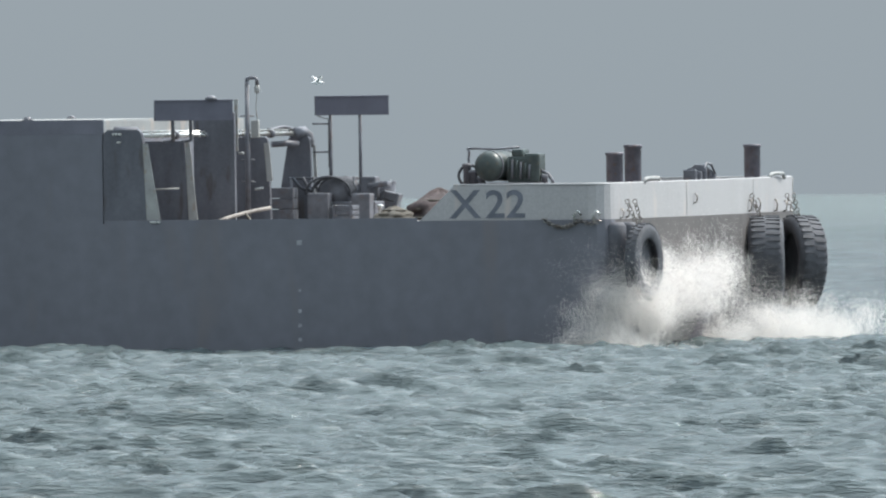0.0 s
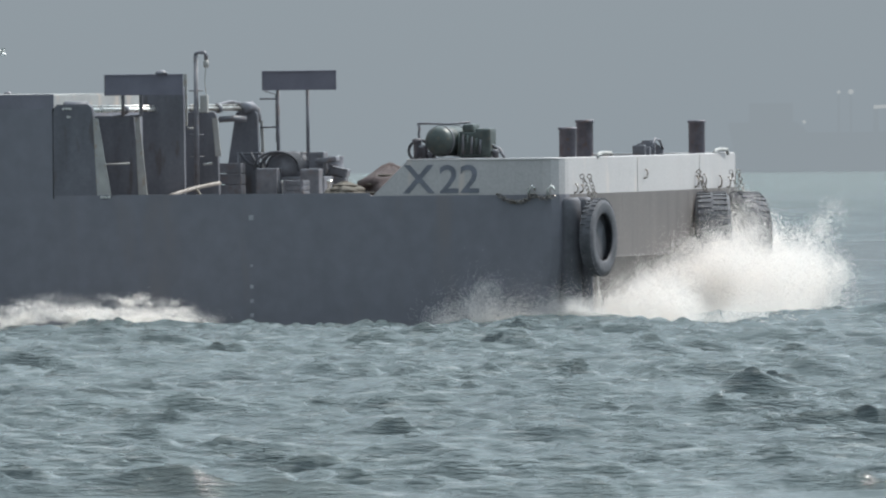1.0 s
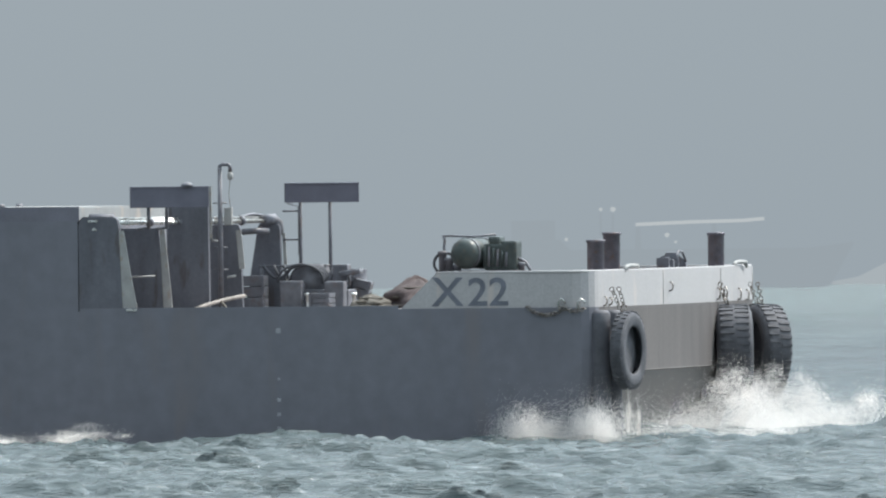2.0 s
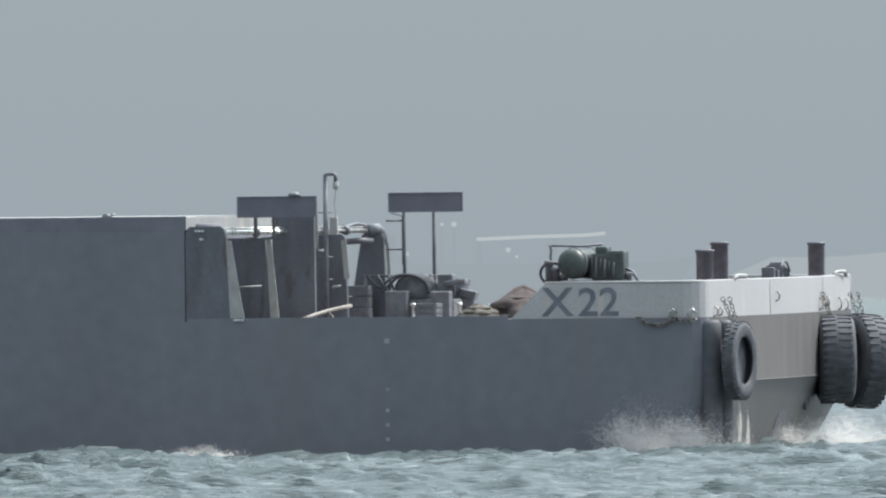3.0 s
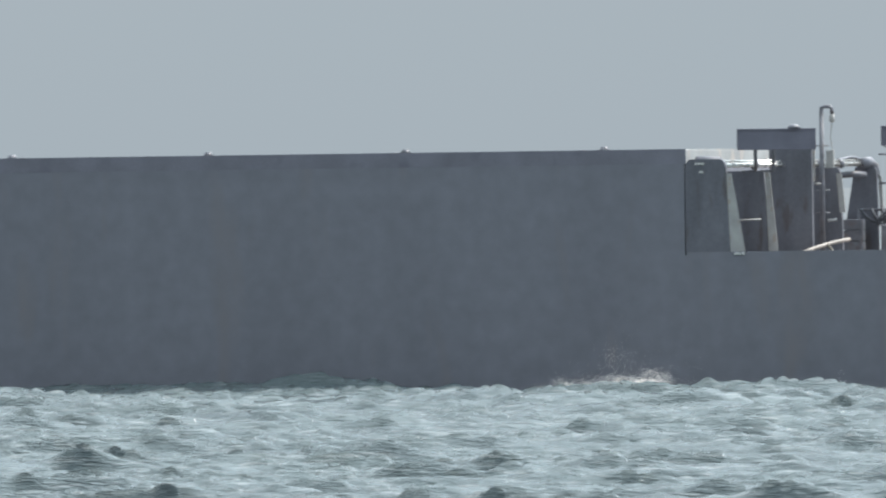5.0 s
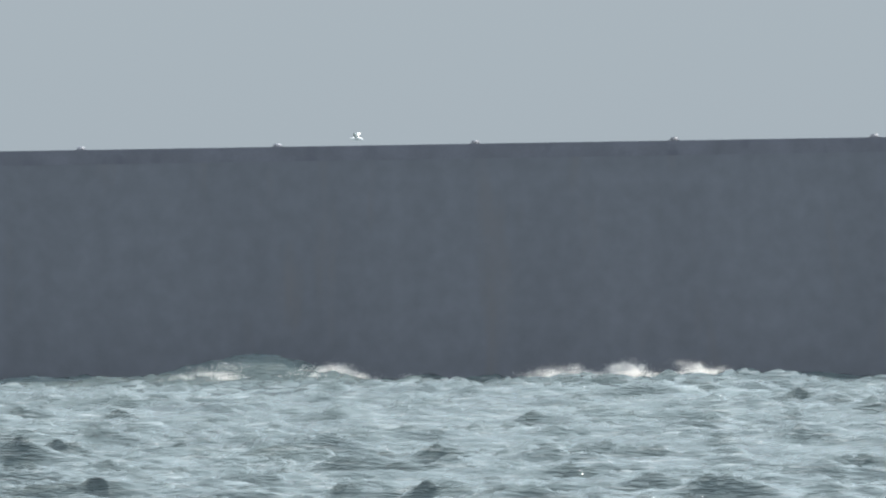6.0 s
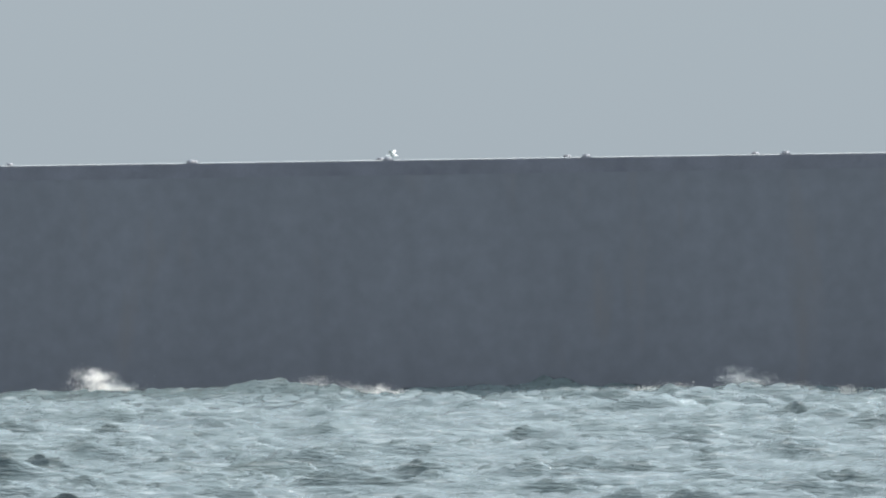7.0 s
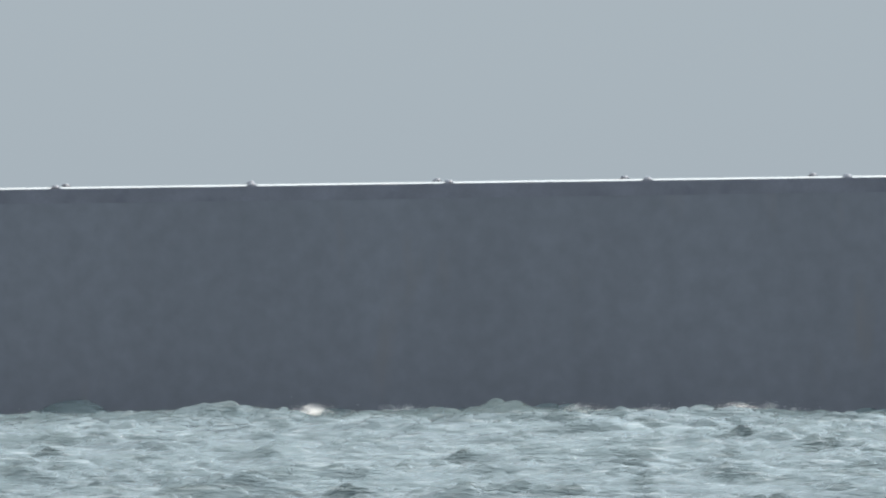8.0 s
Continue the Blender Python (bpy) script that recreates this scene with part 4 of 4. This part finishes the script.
def gull():
    ob = tagged(new("seagull"), "white seagull gliding low beyond the barge", "bird", "gulls")
    wh = mat("white_feathers", (0.85, 0.85, 0.84), 0.8, vary=0.05)
    bm = BM()
    lathe(bm, [(0.01, -0.24), (0.05, -0.15), (0.075, 0.0), (0.06, 0.12), (0.045, 0.19), (0.01, 0.25)], 12, pose(0, 0, 0, 0, 90, 0))
    part("body", finish(bm, True), wh, ob)
    for s in (-1, 1):
        bm = BM()
        rings(bm, [[(0.07, 0.04 * s, 0.02), (0.0, 0.04 * s, 0.045), (-0.08, 0.04 * s, 0.02), (0.0, 0.04 * s, 0.01)],
                   [(0.1, 0.24 * s, 0.16), (0.02, 0.24 * s, 0.18), (-0.07, 0.24 * s, 0.155), (0.02, 0.24 * s, 0.15)],
                   [(0.02, 0.52 * s, 0.22), (-0.02, 0.52 * s, 0.225), (-0.07, 0.52 * s, 0.215), (-0.02, 0.52 * s, 0.212)]])
        part("wing", finish(bm, True), wh, ob)
    return ob


def far_bank():
    """A bright low bank of haze and land where sea and sky meet."""
    bm = BM()
    lo, hi, back = [], [], []
    for i in range(60):
        yaw = 2.1 + 9.0 * i / 59
        h = (15 + 5 * noise.noise(Vector((yaw * 1.3, 2.0, 0)))) * min(1.0, max(yaw - 2.35, 0) / 0.35) + 0.5
        p, q = polar(yaw, 4900), polar(yaw, 4990)
        lo.append((p.x, p.y, -2)), hi.append((p.x, p.y, h)), back.append((q.x, q.y, h))
    rings(bm, [lo, hi, back], closed=False, caps=False)
    # the bank's bright haze is put into the strip's emission colour
    tagged(part("backdrop", finish(bm, True), haze("bright_haze_glow", (0.288, 0.323, 0.345))), "pale low bank of haze on the horizon", "haze bank", kind="structure")


far_bank()

GULL = gull()
for feather in GULL.children:
    feather.scale = (0.7, 0.7, 0.7)
GULL_2 = copy_thing(GULL, pose(0, 0, 0))


# ---- spray and wash: clouds of fine drops that are thrown up and fall back ----
def spray_material():
    m = bpy.data.materials.new("white_spray")
    m.use_nodes = True
    n, l = m.node_tree.nodes, m.node_tree.links
    n.clear()
    out = n.new("ShaderNodeOutputMaterial")
    d, t = n.new("ShaderNodeBsdfDiffuse"), n.new("ShaderNodeBsdfTranslucent")
    geo = n.new("ShaderNodeNewGeometry")
    ramp = n.new("ShaderNodeMix")
    ramp.data_type = "RGBA"
    ramp.inputs["A"].default_value, ramp.inputs["B"].default_value = (0.86, 0.83, 0.8, 1), (0.94, 0.91, 0.88, 1)
    l.new(geo.outputs["Random Per Island"], ramp.inputs["Factor"])
    mix = n.new("ShaderNodeMixShader")
    mix.inputs[0].default_value = 0.6
    for q in (d, t):
        l.new(ramp.outputs["Result"], q.inputs["Color"])
    l.new(d.outputs[0], mix.inputs[1]), l.new(t.outputs[0], mix.inputs[2])
    l.new(mix.outputs[0], out.inputs[0])
    return m


SPRAY = spray_material()
# a drop: a small fleck of water
TRI = np.array([(1, -0.6, 0.0), (0, 1.1, 0.0), (-1, -0.6, 0.0)])


def drops(name, seed, count, size, shape, lumps=7, fine=(0.004, 0.011), loose=0.1, blur=1.0):
    """A cloud of drops gathered in soft lumps inside an ellipsoid, thinning outwards."""
    rng = np.random.default_rng(seed)
    cen = rng.normal(0, 0.42, (lumps, 3))
    rad = rng.uniform(0.16, 0.42, lumps) * (0.6 + 4 * loose) * blur
    pick = rng.integers(0, lumps, count)
    p = cen[pick] + rng.normal(0, 1, (count, 3)) * rad[pick][:, None]
    stray = rng.random(count) < loose
    p[stray] *= 1.6
    p = p * np.array(shape) * size
    r = fine[0] + (fine[1] - fine[0]) * rng.random(count)
    r[stray] *= 0.6
    q, _ = np.linalg.qr(rng.normal(size=(count, 3, 3)))
    v = (p[:, None, :] + np.einsum("nij,kj->nki", q, TRI) * r[:, None, None]).reshape(-1, 3)
    me = bpy.data.meshes.new(name)
    me.from_pydata(v.tolist(), [], np.arange(3 * count).reshape(-1, 3).tolist())
    me.materials.append(SPRAY)
    return me


PUFF = [drops("spray_cloud", 10 + i, 6000, 0.62, (1.0, 0.9, 0.85), 14, (0.004, 0.0125), 0.06, 1.15) for i in range(6)]
FINE = [drops("fine_spray", 30 + i, 3600, 0.95, (1.0, 0.8, 1.0), 12, (0.003, 0.008)) for i in range(3)]
JET = [drops("thrown_drops", 40 + i, 800, 0.6, (0.6, 0.5, 1.0), 9, (0.004, 0.013)) for i in range(2)]
WASH = [drops("wash_foam", 50 + i, 4600, 0.7, (1.5, 0.6, 0.34), 22, (0.004, 0.012), 0.015) for i in range(4)]
throws = []


def draining_water():
    """Thin streams that run off the tyre and the rake."""
    for x, y, z, n, r in ((0.86, 0.3, 0.62, 700, 0.05), (0.6, 2.6, 0.5, 300, 0.035)):
        me = drops("draining_water", 70 + n, 2 * n, 1.0, (r, r, 0.42), 10, (0.005, 0.014))
        ob = tagged(new("draining_water", me), "white water draining off the bow fender", "water", kind="stuff")
        aboard.append((ob, pose(x, y, z)))


draining_water()


def at_bow(t, x, y, z):
    return ship(t) @ Vector((x, y, z))


def throw(parent, me, t0, start, v, life_z=-1.4, spin=40):
    """One cloud leaves the water at t0 from start with velocity v, flies as thrown water does and sinks."""
    ob = new(me.name, me)
    ob.parent = parent
    throws.append((ob, t0, Vector(start), Vector(v), life_z, spin))


def bow_bursts():
    rng = random.Random(3)
    ob = tagged(new("bow_spray"), "white spray bursting from under the barge's bow", "spray", kind="stuff")
    a = radians(HEADING)
    fwd = Vector((math.cos(a), -math.sin(a), 0))
    # (time from, to, clouds, upward speed low, high, from and to along the barge, from and to across it, speed ahead)
    for t0, t1, n, v0, v1, xa, xb, ya, yb, ahead in (
            # the burst at the starboard corner and its haze ahead
            (-0.85, -0.58, 46, 6.6, 7.7, -0.3, 1.7, -0.3, 7.5, 0.6), (-0.6, -0.3, 12, 6.0, 7.2, -0.2, 1.0, -0.5, 3.0, 0.2), (-0.45, -0.15, 12, 4.4, 5.4, 0.0, 1.6, 6.0, 14.0, 0.4),
            (-0.3, 0.1, 24, 4.8, 6.2, -0.4, 1.4, -1.0, 0.3, 0.2), (-0.42, -0.24, 26, 6.8, 7.6, 0.2, 1.0, -0.3, 1.4, 0.7),
            # the tall plume off the port bow
            (-0.22, 0.0, 64, 7.0, 8.5, 0.5, 2.0, 9.0, 18.0, 2.0), (0.1, 0.7, 64, 5.0, 7.0, 0.0, 2.4, 8.0, 18.0, 1.6), (-0.05, 0.6, 44, 4.4, 6.0, 0.2, 1.6, 2.0, 10.0, 0.8),
            # the second sea that she buries her bow in
            (0.4, 0.78, 52, 5.6, 7.3, 0.2, 2.8, 8.0, 18.0, 1.2), (0.4, 0.85, 36, 4.5, 5.9, 0.2, 1.8, 2.5, 9.5, 0.8), (0.8, 1.3, 54, 4.8, 6.8, 0.2, 3.2, 8.0, 18.5, 1.2), (0.7, 1.45, 34, 3.9, 5.0, 0.0, 1.8, 0.0, 8.0, 0.8),
            (0.0, 0.5, 12, 3.8, 4.5, -2.6, 0.6, -1.2, 0.0, -0.4), (0.5, 1.7, 54, 4.1, 5.0, -1.8, 0.9, -1.2, 0.0, 0.0), (0.2, 1.75, 70, 3.8, 4.7, -1.6, 4.2, -0.8, 11.0, 0.6), (1.4, 2.5, 34, 3.4, 4.9, -0.6, 3.5, 1.0, 14.0, 1.2),
            # the last wash as the bow lifts
            (2.5, 3.0, 18, 4.4, 5.4, -1.5, 0.4, -0.9, 0.0, 0.0), (2.3, 3.8, 22, 3.6, 4.7, 0.0, 2.4, 8.0, 16.0, 0.3), (2.45, 3.9, 20, 4.2, 5.2, -0.6, 0.7, -0.5, 1.5, 0.2), (3.7, 5.0, 14, 3.6, 5.0, -1.4, 0.6, -0.6, 6.0, 0.0)):
        for i in range(n):
            t = t0 + (t1 - t0) * (i + rng.random()) / n
            p = at_bow(t, rng.uniform(xa, xb), rng.uniform(ya, yb), 0)
            p.z = -0.75
            v = fwd * (SPEED * rng.uniform(0.93, 1.03) + ahead * rng.uniform(-0.2, 1.0)) + Vector((0, 0, rng.uniform(v0, v1)))
            throw(ob, rng.choice(PUFF if rng.random() < 0.72 else FINE), t, p, v)


def side_wash():
    rng = random.Random(8)
    ob = tagged(new("side_wash"), "white wash breaking along the barge's waterline", "foam", kind="stuff")
    a = radians(HEADING)
    fwd = Vector((math.cos(a), -math.sin(a), 0))
    # (time of the crest, place along the barge from the bow, half length, clouds, upward speed)
    for tc, xc, half, n, up in WASHES:
        for i in range(n):
            q = rng.uniform(-1, 1)
            vz = (up + 0.15) * (0.9 + 0.25 * rng.random()) * (1 - 0.25 * q * q)
            t = tc - vz / 9.81 - 0.1 + rng.uniform(-0.08, 0.08)
            p = at_bow(tc, xc + half * q, -rng.uniform(1.8, 3.2), 0)
            p.z = -0.44
            throw(ob, rng.choice(WASH if up < 4.6 else (PUFF + FINE if up < 5.5 else JET)), t, p, fwd * rng.uniform(-0.6, 1.4) + Vector((0, 0, vz)), -0.9, 10)


WASHES = [(0.5, -12.6, 0.6, 3, 3.4), (1.1, -11.0, 2.0, 22, 4.4), (1.55, -11.3, 0.9, 7, 4.1), (1.55, -12.9, 0.8, 7, 4.0), (2.2, -13.5, 2.5, 8, 3.5), (2.9, -13.3, 1.6, 6, 3.6),
          (3.5, -14.0, 3.4, 22, 4.1), (4.1, -8.4, 1.0, 3, 3.2), (4.0, -1.3, 0.8, 3, 4.5), (4.66, -12.4, 2.2, 18, 4.2), (4.68, -11.5, 1.1, 8, 5.0), (4.6, -5.2, 0.4, 5, 5.8), (5.2, -14.5, 2.5, 8, 3.5), (5.8, -22.5, 3.5, 6, 3.4), (6.0, -26.2, 1.9, 16, 3.9), (6.0, -18.6, 3.6, 18, 3.7),
          (6.5, -30.7, 2.7, 22, 3.9), (6.5, -23.0, 3.0, 5, 3.4), (7.0, -37.8, 0.9, 7, 3.9), (7.0, -32.5, 2.0, 9, 3.6), (7.0, -23.3, 2.6, 10, 3.7),
          (7.5, -40.5, 3.0, 8, 3.5), (7.5, -31.5, 2.0, 5, 3.5), (8.0, -45.1, 0.8, 5, 3.7), (8.0, -37.5, 2.2, 8, 3.5), (8.0, -30.5, 3.0, 6, 3.4)]
bow_bursts()
side_wash()


def motions():
    times = [0.0, 0.1, 0.5, 1.0, 1.5, 2.0, 2.5, 3.0, 3.5, 4.0, 4.5, 5.0, 5.5, 6.0, 6.5, 7.0, 7.5, 7.9, 8.0]
    for ob, m in aboard:
        walk(ob, [(t, ship(t) @ m) for t in times])
    walk(GULL, [(t, pose(*polar(yaw, 345, z), 0, 0, 170)) for t, yaw, z in
                ((0.0, -6.0, 3.0), (3.0, -1.6, 3.0), (4.7, 0.2, 4.6), (5.8, 1.12, 5.6), (6.0, 1.124, 5.82), (6.5, 1.112, 5.78), (7.0, 1.104, 5.7), (7.5, 1.07, 5.0), (8.0, 1.0, 4.6))])
    walk(GULL_2, [(t, pose(*polar(yaw, 345, z), 0, 0, 20)) for t, yaw, z in
                  ((0.0, -2.193, 6.52), (0.5, -2.207, 6.6), (1.0, -2.218, 6.66), (1.7, -2.6, 6.7), (4.0, -6.0, 7.0), (8.0, -12.0, 7.0))])
    walk(SEA, [(t, Matrix.Translation(SEA_V * t)) for t in (0.0, 0.1, 4.0, 7.9, 8.0)])
    for ob, tc, x, y in CRESTS:
        rows = [(q, pose(x - 0.9 * (q - tc), y - 0.5 * (q - tc), -0.9 * min(1.0, abs(q - tc) / 0.85) ** 2)) for q in np.linspace(tc - 1.2, tc + 1.2, 17) if 0.02 < q < 7.98]
        walk(ob, [(0.0, pose(x - 0.9 * (0.0 - tc), y - 0.5 * (0.0 - tc), -0.9))] + [(float(q), m) for q, m in rows] + [(8.0, pose(x - 0.9 * (8.0 - tc), y - 0.5 * (8.0 - tc), -0.9 * min(1.0, abs(8.0 - tc) / 0.85) ** 2))])
    rng = random.Random(11)
    for ob, t0, p, v, low, spin in throws:
        end = (v.z + math.sqrt(v.z * v.z - 2 * 9.81 * (low - p.z))) / 9.81 if v.z * v.z > 2 * 9.81 * (low - p.z) else 2 * v.z / 9.81
        turn = [rng.uniform(0, 360) if spin > 20 else rng.uniform(-6, 6), 0, rng.uniform(0, 360)]
        rate = rng.uniform(-spin, spin)
        n = 7
        steps = [t0 + end * k / n for k in range(n + 1)]
        steps = [t0 - 0.15] + steps + [steps[-1] + 0.15]
        inside = [t for t in steps if 0.03 < t < 7.97]

        def spot(t):
            d = min(max(t - t0, 0.0), end)
            q = p + v * d * (1.0 - 0.06 * d) + Vector((0, 0, -4.905 * d * d))
            # before it is thrown and after it has fallen the water lies deep in the sea
            q.z -= 2.0 * min(1.0, max(t0 - t, t - t0 - end, 0.0) / 0.15)
            return pose(q.x, q.y, q.z, turn[0], turn[1] + rate * d, turn[2])

        walk(ob, [(t, spot(t)) for t in [0.0] + inside + [8.0]])


motions()
